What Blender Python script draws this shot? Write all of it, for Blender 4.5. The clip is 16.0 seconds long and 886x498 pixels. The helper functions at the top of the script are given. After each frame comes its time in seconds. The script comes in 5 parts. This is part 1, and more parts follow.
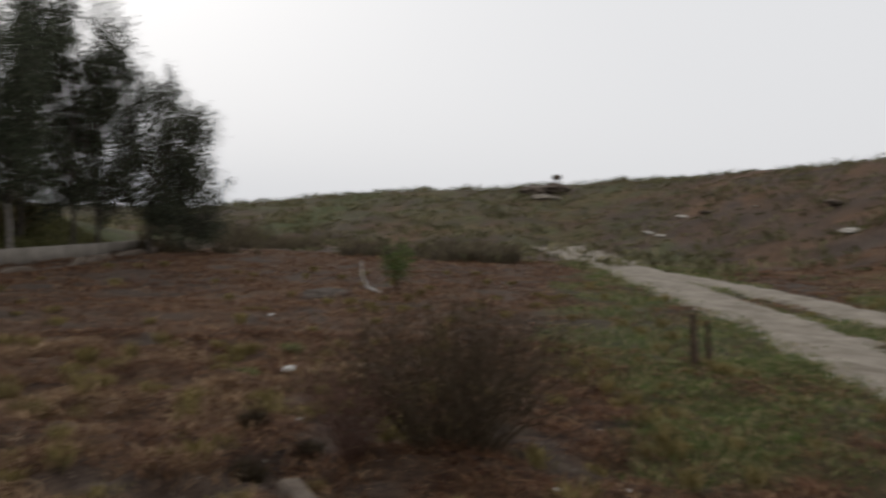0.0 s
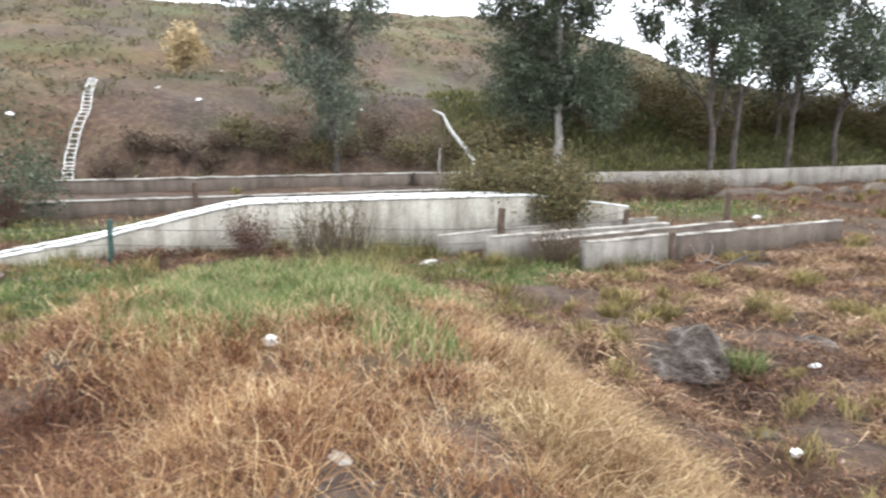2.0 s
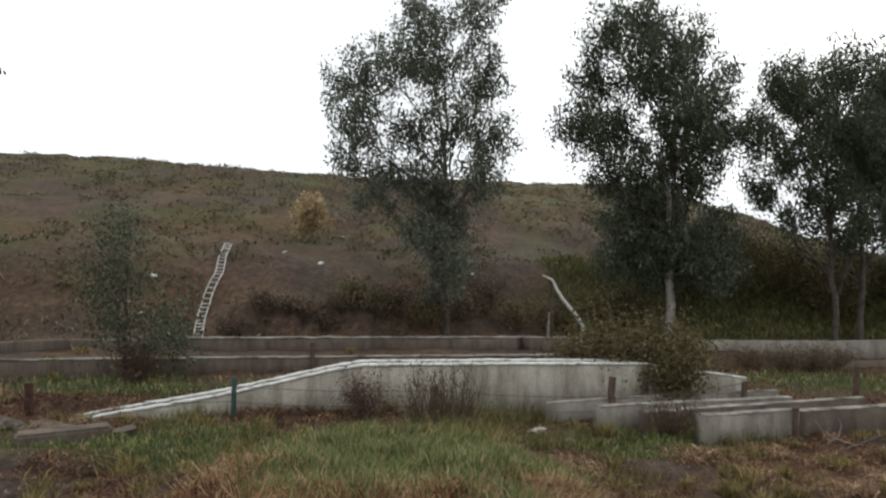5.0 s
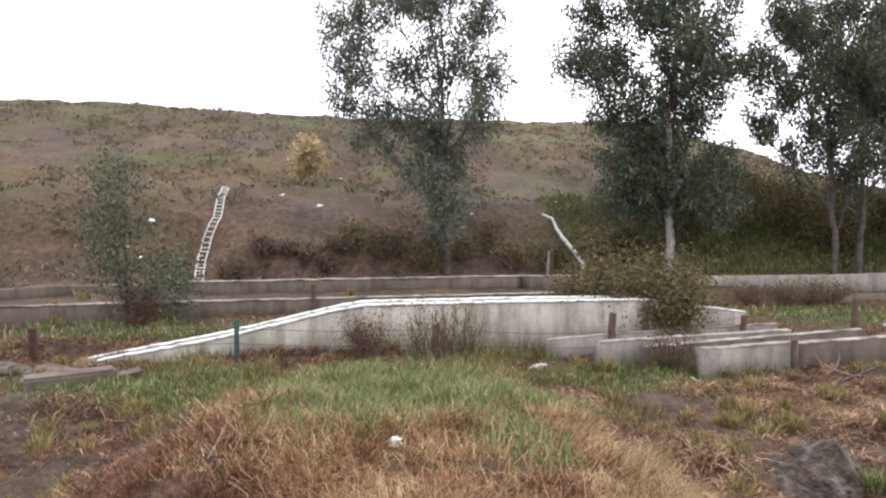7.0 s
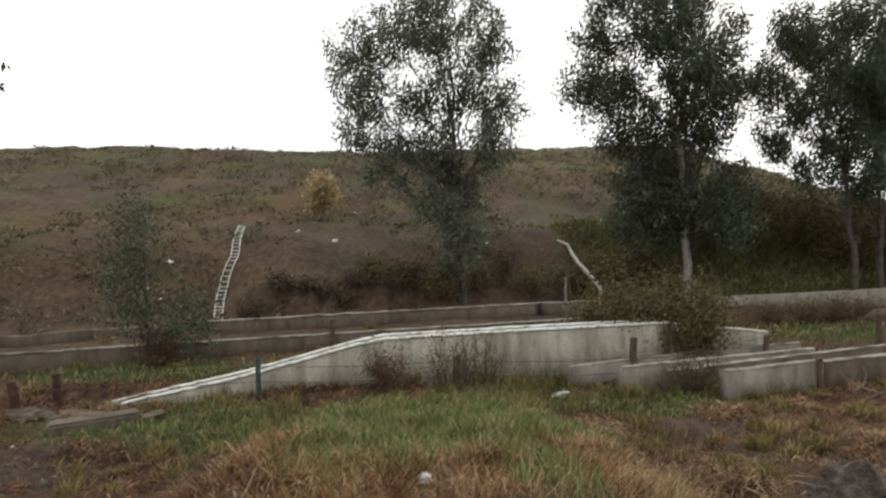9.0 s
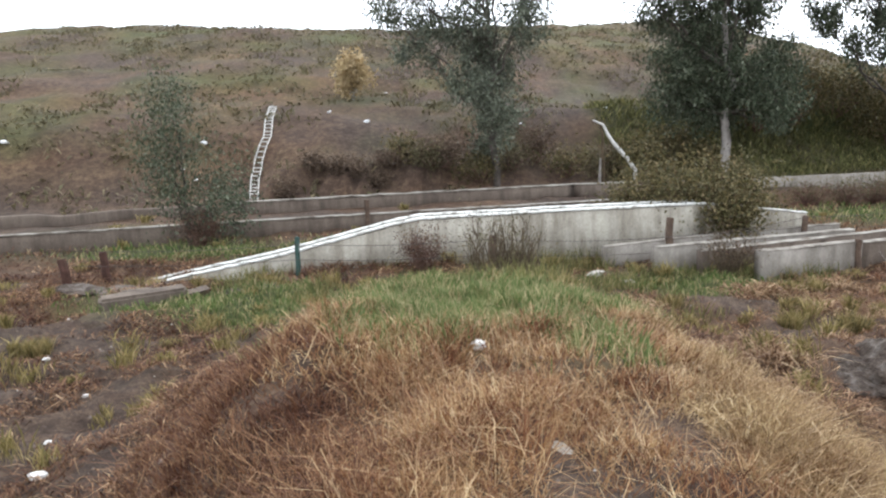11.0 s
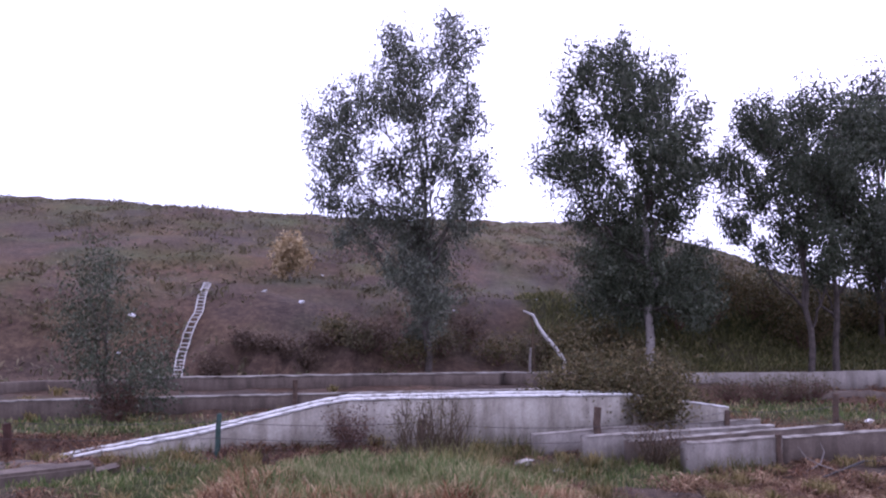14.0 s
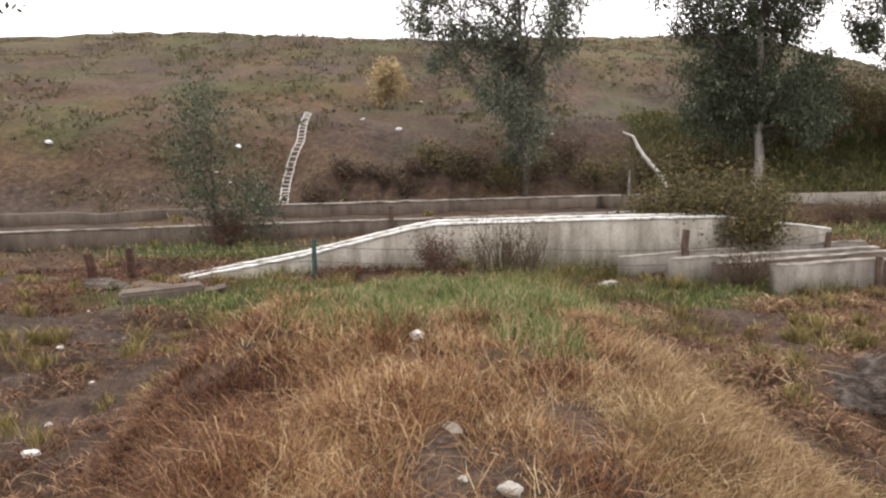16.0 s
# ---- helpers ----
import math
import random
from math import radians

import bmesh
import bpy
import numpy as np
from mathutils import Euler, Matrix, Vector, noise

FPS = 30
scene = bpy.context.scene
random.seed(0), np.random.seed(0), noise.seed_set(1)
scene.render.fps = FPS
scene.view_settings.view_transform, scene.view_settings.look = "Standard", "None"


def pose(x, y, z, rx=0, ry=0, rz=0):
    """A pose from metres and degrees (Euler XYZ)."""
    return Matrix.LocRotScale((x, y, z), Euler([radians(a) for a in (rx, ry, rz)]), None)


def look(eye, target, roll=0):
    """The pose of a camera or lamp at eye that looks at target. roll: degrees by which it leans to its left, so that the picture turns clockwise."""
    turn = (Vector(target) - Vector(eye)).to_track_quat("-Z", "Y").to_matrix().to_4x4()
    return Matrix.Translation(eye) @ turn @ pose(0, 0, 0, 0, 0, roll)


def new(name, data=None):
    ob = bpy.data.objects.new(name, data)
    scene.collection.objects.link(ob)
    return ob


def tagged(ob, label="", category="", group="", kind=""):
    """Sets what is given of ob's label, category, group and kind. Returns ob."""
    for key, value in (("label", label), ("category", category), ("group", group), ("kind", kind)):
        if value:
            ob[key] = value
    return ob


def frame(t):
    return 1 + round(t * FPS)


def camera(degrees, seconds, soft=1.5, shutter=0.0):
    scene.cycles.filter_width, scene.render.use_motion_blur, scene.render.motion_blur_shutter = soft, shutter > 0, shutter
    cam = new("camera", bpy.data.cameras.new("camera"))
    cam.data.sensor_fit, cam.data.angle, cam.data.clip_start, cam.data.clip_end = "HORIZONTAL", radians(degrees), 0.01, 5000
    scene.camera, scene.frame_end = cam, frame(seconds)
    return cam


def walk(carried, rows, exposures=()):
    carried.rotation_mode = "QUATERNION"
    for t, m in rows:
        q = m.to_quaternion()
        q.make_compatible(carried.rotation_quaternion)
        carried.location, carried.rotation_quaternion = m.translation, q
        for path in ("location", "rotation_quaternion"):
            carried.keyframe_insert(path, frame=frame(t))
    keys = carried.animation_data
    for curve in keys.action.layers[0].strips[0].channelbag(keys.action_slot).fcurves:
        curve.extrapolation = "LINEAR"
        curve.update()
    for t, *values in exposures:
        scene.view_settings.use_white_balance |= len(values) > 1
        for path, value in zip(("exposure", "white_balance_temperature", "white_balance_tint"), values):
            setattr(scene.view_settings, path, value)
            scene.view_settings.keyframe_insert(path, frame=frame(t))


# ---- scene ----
# ---------------------------------------------------------------- camera
cam = camera(59.9, 16.0, soft=2.2, shutter=0.3)
PATH = [
    (0.0, look((0.681, -0.061, 3.423), (9.951, 3.670, 3.019), 2.28)),
    (0.3, look((0.552, 0.147, 3.404), (8.670, 5.946, 2.717), 2.47)),
    (0.5, look((0.526, 0.159, 3.412), (7.579, 7.205, 2.636), 1.92)),
    (0.7, look((0.418, 0.266, 3.372), (6.551, 8.114, 2.483), 2.23)),
    (1.0, look((0.318, 0.378, 3.365), (5.472, 8.868, 2.207), 1.88)),
    (1.5, look((0.138, 0.362, 3.374), (3.093, 9.805, 1.926), 1.15)),
    (2.0, look((0.120, 0.322, 3.375), (1.574, 10.048, 1.561), 1.01)),
    (2.5, look((0.073, 0.208, 3.395), (0.272, 10.061, 1.698), 0.61)),
    (3.0, look((0.035, 0.181, 3.414), (-0.033, 10.052, 1.818), 1.29)),
    (3.5, look((0.034, 0.088, 3.494), (-0.189, 10.076, 3.045), 2.71)),
    (4.0, look((0.042, 0.087, 3.516), (0.034, 10.087, 3.598), 1.61)),
    (4.5, look((0.067, 0.014, 3.540), (-0.007, 9.994, 4.165), 1.80)),
    (5.0, look((0.052, -0.032, 3.520), (0.089, 9.965, 3.743), 1.49)),
    (5.2, look((0.025, -0.045, 3.525), (0.110, 9.954, 3.501), 1.13)),
    (7.3, look((0.043, 0.077, 3.461), (0.094, 10.063, 2.925), 0.27)),
    (7.5, look((0.047, 0.089, 3.471), (0.126, 10.084, 3.152), -0.36)),
    (8.0, look((0.042, 0.051, 3.501), (0.071, 10.045, 3.848), -1.20)),
    (8.5, look((0.032, 0.024, 3.509), (0.094, 10.016, 3.896), -1.37)),
    (9.0, look((0.000, -0.000, 3.501), (-0.126, 9.998, 3.353), -1.65)),
    (9.5, look((-0.075, -0.055, 3.483), (-0.910, 9.876, 2.660), -1.58)),
    (9.7, look((-0.097, -0.038, 3.461), (-0.925, 9.863, 2.324), -1.19)),
    (11.8, look((-0.143, -0.014, 3.429), (-0.501, 9.836, 1.737), -1.78)),
    (12.0, look((-0.120, -0.026, 3.419), (-0.412, 9.824, 1.720), -0.88)),
    (12.5, look((-0.092, -0.036, 3.418), (0.091, 9.906, 2.357), 1.76)),
    (12.9, look((-0.097, 0.023, 3.416), (0.958, 9.899, 2.247), 3.64)),
    (13.0, look((-0.133, -0.099, 3.354), (0.205, 9.857, 2.487), 4.72)),
    (13.5, look((-0.142, -0.152, 3.312), (-0.071, 9.845, 3.551), 1.31)),
    (14.0, look((-0.117, -0.166, 3.332), (0.214, 9.799, 4.095), 0.80)),
    (14.5, look((-0.041, -0.203, 3.456), (-0.604, 9.780, 3.312), 0.87)),
    (15.0, look((0.171, -0.225, 3.446), (-0.778, 9.717, 2.933), -0.73)),
    (15.5, look((0.417, -0.227, 3.407), (-0.972, 9.600, 2.184), -0.47)),
    (16.0, look((0.455, -0.148, 3.361), (-0.629, 9.678, 1.854), -0.70)),
]
EXPOSURES = [
    (0.0, -1.08, 6900, 11), (0.5, -0.64, 7100, 12), (1.0, 0.36, 7900, 25), (1.5, 1.0, 6900, 13), (2.0, 1.3, 6300, 9), (2.5, 1.5, 5750, 12), (3.0, 1.53, 5450, 9), (3.5, 1.28, 5450, 10),
    (4.0, 0.55, 5700, 32), (4.5, -0.1, 5500, 46), (4.8, -0.35, 6500, 14), (5.0, -0.42, 6700, 8), (5.3, -0.4, 6700, 10), (7.3, 0.8, 6500, 18), (7.5, 0.7, 6500, 20), (8.0, 0.35, 6400, 26), (8.5, -0.35, 6900, 11), (9.0, -0.3, 7100, 9), (9.7, 0.0, 7200, 10),
    (11.8, 1.2, 5600, 9), (12.5, 1.48, 5400, 14), (13.0, 1.22, 5350, 13), (13.5, 0.75, 5700, 28), (14.0, 0.02, 5450, 46), (14.5, -0.55, 6500, 8), (15.0, -0.13, 7200, 7), (15.5, 0.08, 7400, 7), (16.0, 0.5, 7100, 16),
]
walk(cam, PATH, EXPOSURES)

# ---------------------------------------------------------------- world and sun: bright overcast
world = bpy.data.worlds.new("overcast_sky")
scene.world = world
world.use_nodes = True
wn, wl = world.node_tree.nodes, world.node_tree.links
wbg = wn["Background"]
wsky = wn.new("ShaderNodeTexSky")
wsky.sky_type = "NISHITA"
wsky.sun_disc = False
wsky.sun_elevation, wsky.sun_rotation = radians(38), radians(35)
wsky.air_density, wsky.dust_density = 1.0, 8.0
wgrey = wn.new("ShaderNodeHueSaturation")
wgrey.inputs["Saturation"].default_value = 0.25
wl.new(wsky.outputs[0], wgrey.inputs["Color"])
wmix = wn.new("ShaderNodeMix")
wmix.data_type = "RGBA"
wmix.inputs[0].default_value = 0.72
wmix.inputs[7].default_value = (16.5, 17.4, 18.8, 1)
wl.new(wgrey.outputs[0], wmix.inputs[6])
wl.new(wmix.outputs[2], wbg.inputs[0])
wbg.inputs[1].default_value = 0.12
sun_data = bpy.data.lights.new("sun", "SUN")
sun_data.energy, sun_data.angle, sun_data.color = 0.6, radians(30), (1.0, 0.96, 0.9)
sun = new("sun", sun_data)
sun.matrix_world = look((32, 46, 44), (0, 0, 0))

# ---------------------------------------------------------------- numpy noise
RNG = np.random.default_rng(7)
LAT = RNG.random((256, 256))


def vnoise(x, y):
    xi, yi = np.floor(x).astype(int), np.floor(y).astype(int)
    fx, fy = x - xi, y - yi
    fx, fy = fx * fx * (3 - 2 * fx), fy * fy * (3 - 2 * fy)
    a, b = LAT[xi % 256, yi % 256], LAT[(xi + 1) % 256, yi % 256]
    c, d = LAT[xi % 256, (yi + 1) % 256], LAT[(xi + 1) % 256, (yi + 1) % 256]
    return (a * (1 - fx) + b * fx) * (1 - fy) + (c * (1 - fx) + d * fx) * fy - 0.5


def fbm(x, y, octaves=4):
    total, amp = 0.0, 1.0
    for o in range(octaves):
        total = total + amp * vnoise(x * 2**o + 17.3 * o, y * 2**o + 5.1 * o)
        amp *= 0.5
    return total


def step(a, b, x):
    s = np.clip((x - a) / (b - a), 0, 1)
    return s * s * (3 - 2 * s)


# ---------------------------------------------------------------- the lie of the land
def back_line(x):
    """y of the line of the long back wall at the foot of the hill."""
    return 27.4 + 0.28 * x


def berm(x, y):
    top = 1.68 + 0.06 * y
    run = np.where(y < 4.3, top, top - (y - 4.3) * 0.22)
    run = np.maximum(run, 0.0) * step(15.5, 11.0, y) * step(-14, -5, y)
    taper = step(14, 5, y) * 0.6 + 0.4
    right, left = 0.72 + 3.0 * taper, np.clip(1.1 + 0.44 * y, 1.6, 4.3) * (0.5 + 0.5 * step(15, 8, y))
    side = np.where(x > 0, step(right, 0.65, x), step(-left - 0.4, -0.6 - 0.5 * step(2.5, 4.0, y), x))
    return run * side


def height(x, y):
    x, y = np.asarray(x, float), np.asarray(y, float)
    z = 0.20 + 0.10 * fbm(x * 0.22, y * 0.22) + 0.16 * fbm(x * 0.9 + 40, y * 0.9, 4) * step(70, 30, np.hypot(x, y)) + 0.09 * fbm(x * 2.6, y * 2.6, 2) * step(26, 12, np.hypot(x, y))
    b = berm(x, y)
    z = z + b * (1 + 0.06 * fbm(x * 0.8, y * 0.8, 3)) + 0.05 * step(0.3, 1.2, b) * fbm(x * 2.1, y * 2.1, 3)
    # trampled hummocks in the field beside the berm
    rough = np.maximum(step(1.2, 3.2, x), step(-2.5, -4.0, x)) * step(17, 12, y) * step(24, 15, np.hypot(x, y)) * step(0.7, 0.1, b)
    z = z + 0.30 * rough * fbm(x * 1.15 + 80, y * 1.15, 4)
    z = z - 0.12 * np.exp(-(((x + 7.4) / 1.6) ** 2 + ((y - 16.2) / 1.4) ** 2))
    # hollow and heap beside the grey rock
    z = z - 0.34 * np.exp(-((x - 4.45) ** 2 + (y - 8.1) ** 2) / 0.45) + 0.14 * np.exp(-((x - 4.7) ** 2 + (y - 9.2) ** 2) / 1.2)
    # the hill behind the long wall
    d = (y - back_line(x)) * 0.96
    s = x * 0.96 + (y - 27.4) * 0.27
    steep = 3.1 * step(0.6, 7.5, d)
    gentle = 7.5 * step(4.0, 46.0, d) + 0.35 * step(14, 15.5, d + 1.2 * fbm(x * 0.1, y * 0.1))
    cut = step(4.0, 2.9, np.abs(x + 4.6)) * (step(2.0, 2.3, d + 1.1 * fbm(x * 0.8, y * 0.8) + 0.5 * fbm(x * 2.3, y * 2.3, 3)) - step(2.4, 7.0, d)) * 0.6
    far = step(62, 25, s + 2.5 * fbm(x * 0.06, y * 0.06))
    hill = (0.55 * step(-0.2, 0.6, d) + steep * (0.25 + 0.75 * far) * step(70, 40, s) + gentle * far) * step(90, 55, s)
    hill = hill + 1.0 * step(10, 38, s) * step(64, 46, s) * step(18, 44, d)
    hill = hill + cut + step(1, 5, d) * far * (0.9 * fbm(x * 0.09, y * 0.09) + 0.35 * fbm(x * 0.5, y * 0.5))
    # silted ground between the channel wall and the back wall
    hill = np.maximum(hill, 0.38 * step(-3.5, -3.2, d / 0.96) * step(16, 11, x))
    hill = hill * step(900, 300, np.hypot(x, y))
    # the rising land beyond the field and the track
    r, az = np.hypot(x, y), np.degrees(np.arctan2(x, y))
    rise = np.interp(az, [-180, -120, -60, 30, 45, 52, 64, 77, 88, 98, 112, 140, 180], [7, 5, 0, 0, 1.5, 3.6, 7.9, 10.8, 12.8, 14.0, 15, 10, 7])
    near = np.interp(az, [-180, -60, 45, 60, 77, 88, 98, 112, 180], [60, 80, 70, 72, 84, 66, 44, 36, 60])
    e = rise * step(0, 1, (r - near) / 82.0) + np.minimum(rise, 1) * step(0, 12, r - near) * (0.9 * fbm(x * 0.07, y * 0.07) + 0.5 * fbm(x * 0.35, y * 0.35))
    e = e * step(900, 300, r)
    return z + np.maximum(hill, e)


def ground_z(x, y):
    return float(height(np.array([x]), np.array([y]))[0])


def greens(x, y):
    """How green, how straw-dry and how bare the ground is."""
    n, m = fbm(x * 0.35 + 3, y * 0.35, 4), fbm(x * 0.13 + 9, y * 0.13 + 4, 4)
    d = y - back_line(x)
    wide = np.where(x > -0.1, 0.55 + 0.12 * (y - 4), 0.75 + 0.34 * (y - 4))
    wide = np.maximum(wide, 0.2) * (1 + 0.8 * fbm(x * 1.3, y * 0.9 + 60, 3))
    g = np.exp(-(((x + 0.1) / wide) ** 2)) * step(3.5, 5.2, y + 0.9 * fbm(x * 2.2, y * 2.2 + 30, 3)) * step(16, 11, y) * 0.8
    g = np.maximum(g, 1.25 * np.exp(-(((x + 4.1) / 2.6) ** 2 + ((y - 13.0) / 1.6) ** 2)))
    g = np.maximum(g, 1.0 * np.exp(-(((x - 3.4) / 2.8) ** 2 + ((y - 15.0) / 0.9) ** 2)))
    g = np.maximum(g, np.exp(-(((x + 8.0) / 6.5) ** 2 + ((y - 19.5) / 2.0) ** 2)))
    g = np.maximum(g, np.exp(-(((x - 12.0) / 3.5) ** 2 + ((y - 23.5) / 2.2) ** 2)))
    g = np.maximum(g, 0.62 * step(7.5, 3.5, np.abs(y - 0.22 * (x - 26))) * step(9, 16, x) * step(110, 60, x))
    g = np.maximum(g, 0.6 * step(14, 40, x) * step(-2.5, -6, y) * step(60, 42, np.hypot(x, y)))
    g = np.maximum(g, 0.4 * step(78, 100, x) * step(6.0, 22, y))
    g = np.maximum(g, 0.9 * step(0.4, 1.5, d) * step(10, 6, d) * step(3, 8, x))
    g = np.maximum(g, 0.17 * step(1.5, 7, d) * step(80, 50, np.abs(x)))
    g = np.maximum(g, 0.40 * step(14, 30, d) * (m > -0.02) * step(60, 30, np.abs(x)))
    g = np.clip(g + 0.9 * n * (g > 0.08), 0, 1)
    dry = np.clip(0.55 + 1.3 * m + 0.5 * n, 0, 1)
    bare = np.clip(2.2 * fbm(x * 0.45 + 70, y * 0.45 + 20, 4) + 0.1, 0, 1)
    bare = np.maximum(bare, 0.95 * np.exp(-(((x - 0.2) / 0.5) ** 2 + ((y - 2.45) / 0.5) ** 2)))
    bare = np.maximum(bare, 0.6 * step(1.2, 1.9, d) * step(3.6, 2.9, d) * step(4, 2.5, np.abs(x + 4.8)))
    bare = np.maximum(bare, 0.75 * np.exp(-(((x + 6.3) / 2.4) ** 2 + ((y - 8.6) / 1.8) ** 2)) * (0.6 + 1.6 * fbm(x * 1.2, y * 1.2 + 90, 3)))
    bare = np.maximum(bare, 1.1 * np.exp(-(((x - 7.4) / 1.7) ** 2 + ((y - 6.6) / 0.9) ** 2)))
    return g, dry, bare


TRACKS = [[(2, -9.5), (10, -6.6), (17, -4.3), (20.9, -3.1), (28.0, -1.7), (32.6, 0.3), (38, 2.1), (43.9, 3.9), (55.6, 8.0), (66, 11.8), (77.5, 15.9), (87.5, 20.8)],
          [(6, -15), (18, -11.0), (28, -7.3), (33.5, -4.8), (36.7, -3.3), (42.8, -0.7), (48.7, 2.9), (54.2, 6.4), (62, 10.2), (72, 13.8), (84, 18.6)]]


def off_track(x, y):
    """Metres from the middle of the nearer wheel track."""
    best = np.full(np.shape(x), 1e3)
    for pts in TRACKS:
        for (ax, ay), (bx, by) in zip(pts[:-1], pts[1:]):
            t = np.clip(((x - ax) * (bx - ax) + (y - ay) * (by - ay)) / ((bx - ax) ** 2 + (by - ay) ** 2), 0, 1)
            best = np.minimum(best, np.hypot(x - ax - t * (bx - ax), y - ay - t * (by - ay)))
    return best


# ---------------------------------------------------------------- mesh helpers
def mesh_np(name, verts, faces, mat, smooth=False):
    """One mesh from numpy vertices and equal-sided faces."""
    me = bpy.data.meshes.new(name)
    faces = np.asarray(faces, np.int32)
    k, sides = faces.shape
    me.vertices.add(len(verts))
    me.vertices.foreach_set("co", np.asarray(verts, np.float32).ravel())
    me.loops.add(k * sides)
    me.loops.foreach_set("vertex_index", faces.ravel())
    me.polygons.add(k)
    me.polygons.foreach_set("loop_start", np.arange(0, k * sides, sides, dtype=np.int32))
    me.update(calc_edges=True)
    if smooth:
        me.polygons.foreach_set("use_smooth", np.ones(k, bool))
    me.materials.append(mat)
    return me


def part(name, bm, material, parent=None, label=""):
    """Links a bmesh as one mesh object, under a thing or a part if one is given."""
    me = bpy.data.meshes.new(name)
    bm.to_mesh(me)
    bm.free()
    me.materials.append(material)
    ob = new(name, me)
    if parent is not None:
        ob.parent = parent
    if label:
        ob["label"] = label
    return ob


def part_np(name, verts, faces, material, parent=None, label="", smooth=False):
    ob = new(name, mesh_np(name, verts, faces, material, smooth))
    if parent is not None:
        ob.parent = parent
    if label:
        ob["label"] = label
    return ob


def empty(name, x, y, z, rz=0.0):
    ob = new(name)
    ob.empty_display_size = 0.2
    ob.matrix_world = pose(x, y, z, 0, 0, rz)
    return ob


def tube(points, radii, sides=7):
    """Vertices and quads of a tapered tube along points."""
    points = np.asarray(points, float)
    tang = np.gradient(points, axis=0)
    tang /= np.linalg.norm(tang, axis=1, keepdims=True) + 1e-9
    ref = np.array([0.31, 0.95, 0.05])
    u = np.cross(tang, ref)
    u /= np.linalg.norm(u, axis=1, keepdims=True) + 1e-9
    v = np.cross(tang, u)
    ang = np.arange(sides) * 2 * np.pi / sides
    ring = (np.cos(ang)[None, :, None] * u[:, None] + np.sin(ang)[None, :, None] * v[:, None]) * np.asarray(radii)[:, None, None]
    verts = (points[:, None] + ring).reshape(-1, 3)
    n = len(points)
    i, j = np.meshgrid(np.arange(n - 1), np.arange(sides), indexing="ij")
    a, b = i * sides + j, i * sides + (j + 1) % sides
    faces = np.stack([a, b, b + sides, a + sides], -1).reshape(-1, 4)
    return verts, faces


class Soup:
    """Gathers vertices and faces of many pieces of one part."""

    def __init__(self):
        self.v, self.f, self.n = [], [], 0

    def add(self, verts, faces):
        self.v.append(verts)
        self.f.append(np.asarray(faces) + self.n)
        self.n += len(verts)

    def out(self):
        return np.concatenate(self.v), np.concatenate(self.f)


def blades(x, y, z, tall, wide, lean, rng, droop=0.5, kite=False, kink=0.0):
    """Bent grass blades of three triangles each, or kites of two."""
    n = len(x)
    az, la = rng.random(n) * 2 * np.pi, rng.random(n) * 2 * np.pi
    side = np.stack([np.cos(az), np.sin(az), 0 * az], 1) * (wide / 2)[:, None]
    off = np.stack([np.cos(la), np.sin(la), 0 * la], 1) * (lean * tall)[:, None]
    base = np.stack([x, y, z], 1)
    up = np.zeros((n, 3))
    up[:, 2] = tall
    mid = base + 0.6 * up + 0.42 * off
    if kink:
        mid[:, :2] += rng.standard_normal((n, 2)) * (kink * tall)[:, None]
    tip = base + up * (1 - droop * lean[:, None] * 0.5) + off
    if kite:
        verts = np.stack([base, mid + side, tip, mid - side], 1).reshape(-1, 3)
        k = np.arange(n)[:, None] * 4
        return verts, np.concatenate([k + [[0, 1, 3]], k + [[1, 2, 3]]])
    verts = np.stack([base - side, base + side, mid - 0.7 * side, mid + 0.7 * side, tip], 1).reshape(-1, 3)
    k = np.arange(n)[:, None] * 5
    faces = np.concatenate([k + [[0, 1, 3]], k + [[0, 3, 2]], k + [[2, 3, 4]]])
    return verts, faces


# ---------------------------------------------------------------- materials
def nodes_of(name, rough=0.85):
    m = bpy.data.materials.new(name)
    m.use_nodes = True
    nt = m.node_tree
    bsdf = nt.nodes["Principled BSDF"]
    bsdf.inputs["Roughness"].default_value = rough
    bsdf.inputs["Specular IOR Level"].default_value = 0.2
    return m, nt.nodes, nt.links, bsdf


def ramp(nodes, links, fac, stops):
    r = nodes.new("ShaderNodeValToRGB")
    while len(r.color_ramp.elements) < len(stops):
        r.color_ramp.elements.new(0.5)
    for el, (p, c) in zip(r.color_ramp.elements, stops):
        el.position, el.color = p, (*c, 1)
    links.new(fac, r.inputs[0])
    return r.outputs[0]


def noise_node(nodes, links, scale, detail=6.0, rough=0.6, vec=None):
    n = nodes.new("ShaderNodeTexNoise")
    n.inputs["Scale"].default_value, n.inputs["Detail"].default_value, n.inputs["Roughness"].default_value = scale, detail, rough
    if vec is None:
        geo = nodes.new("ShaderNodeNewGeometry")
        vec = geo.outputs["Position"]
    links.new(vec, n.inputs["Vector"])
    return n.outputs["Fac"]


def mixed(nodes, links, fac, a, b, mode="MIX"):
    m = nodes.new("ShaderNodeMix")
    m.data_type, m.blend_type = "RGBA", mode
    for sock, v in ((m.inputs[0], fac), (m.inputs[6], a), (m.inputs[7], b)):
        if isinstance(v, (int, float)):
            sock.default_value = v
        elif isinstance(v, tuple):
            sock.default_value = (*v, 1)
        else:
            links.new(v, sock)
    return m.outputs[2]


def bumped(nodes, links, bsdf, fac, strength, distance=0.02):
    b = nodes.new("ShaderNodeBump")
    b.inputs["Strength"].default_value, b.inputs["Distance"].default_value = strength, distance
    links.new(fac, b.inputs["Height"])
    links.new(b.outputs[0], bsdf.inputs["Normal"])


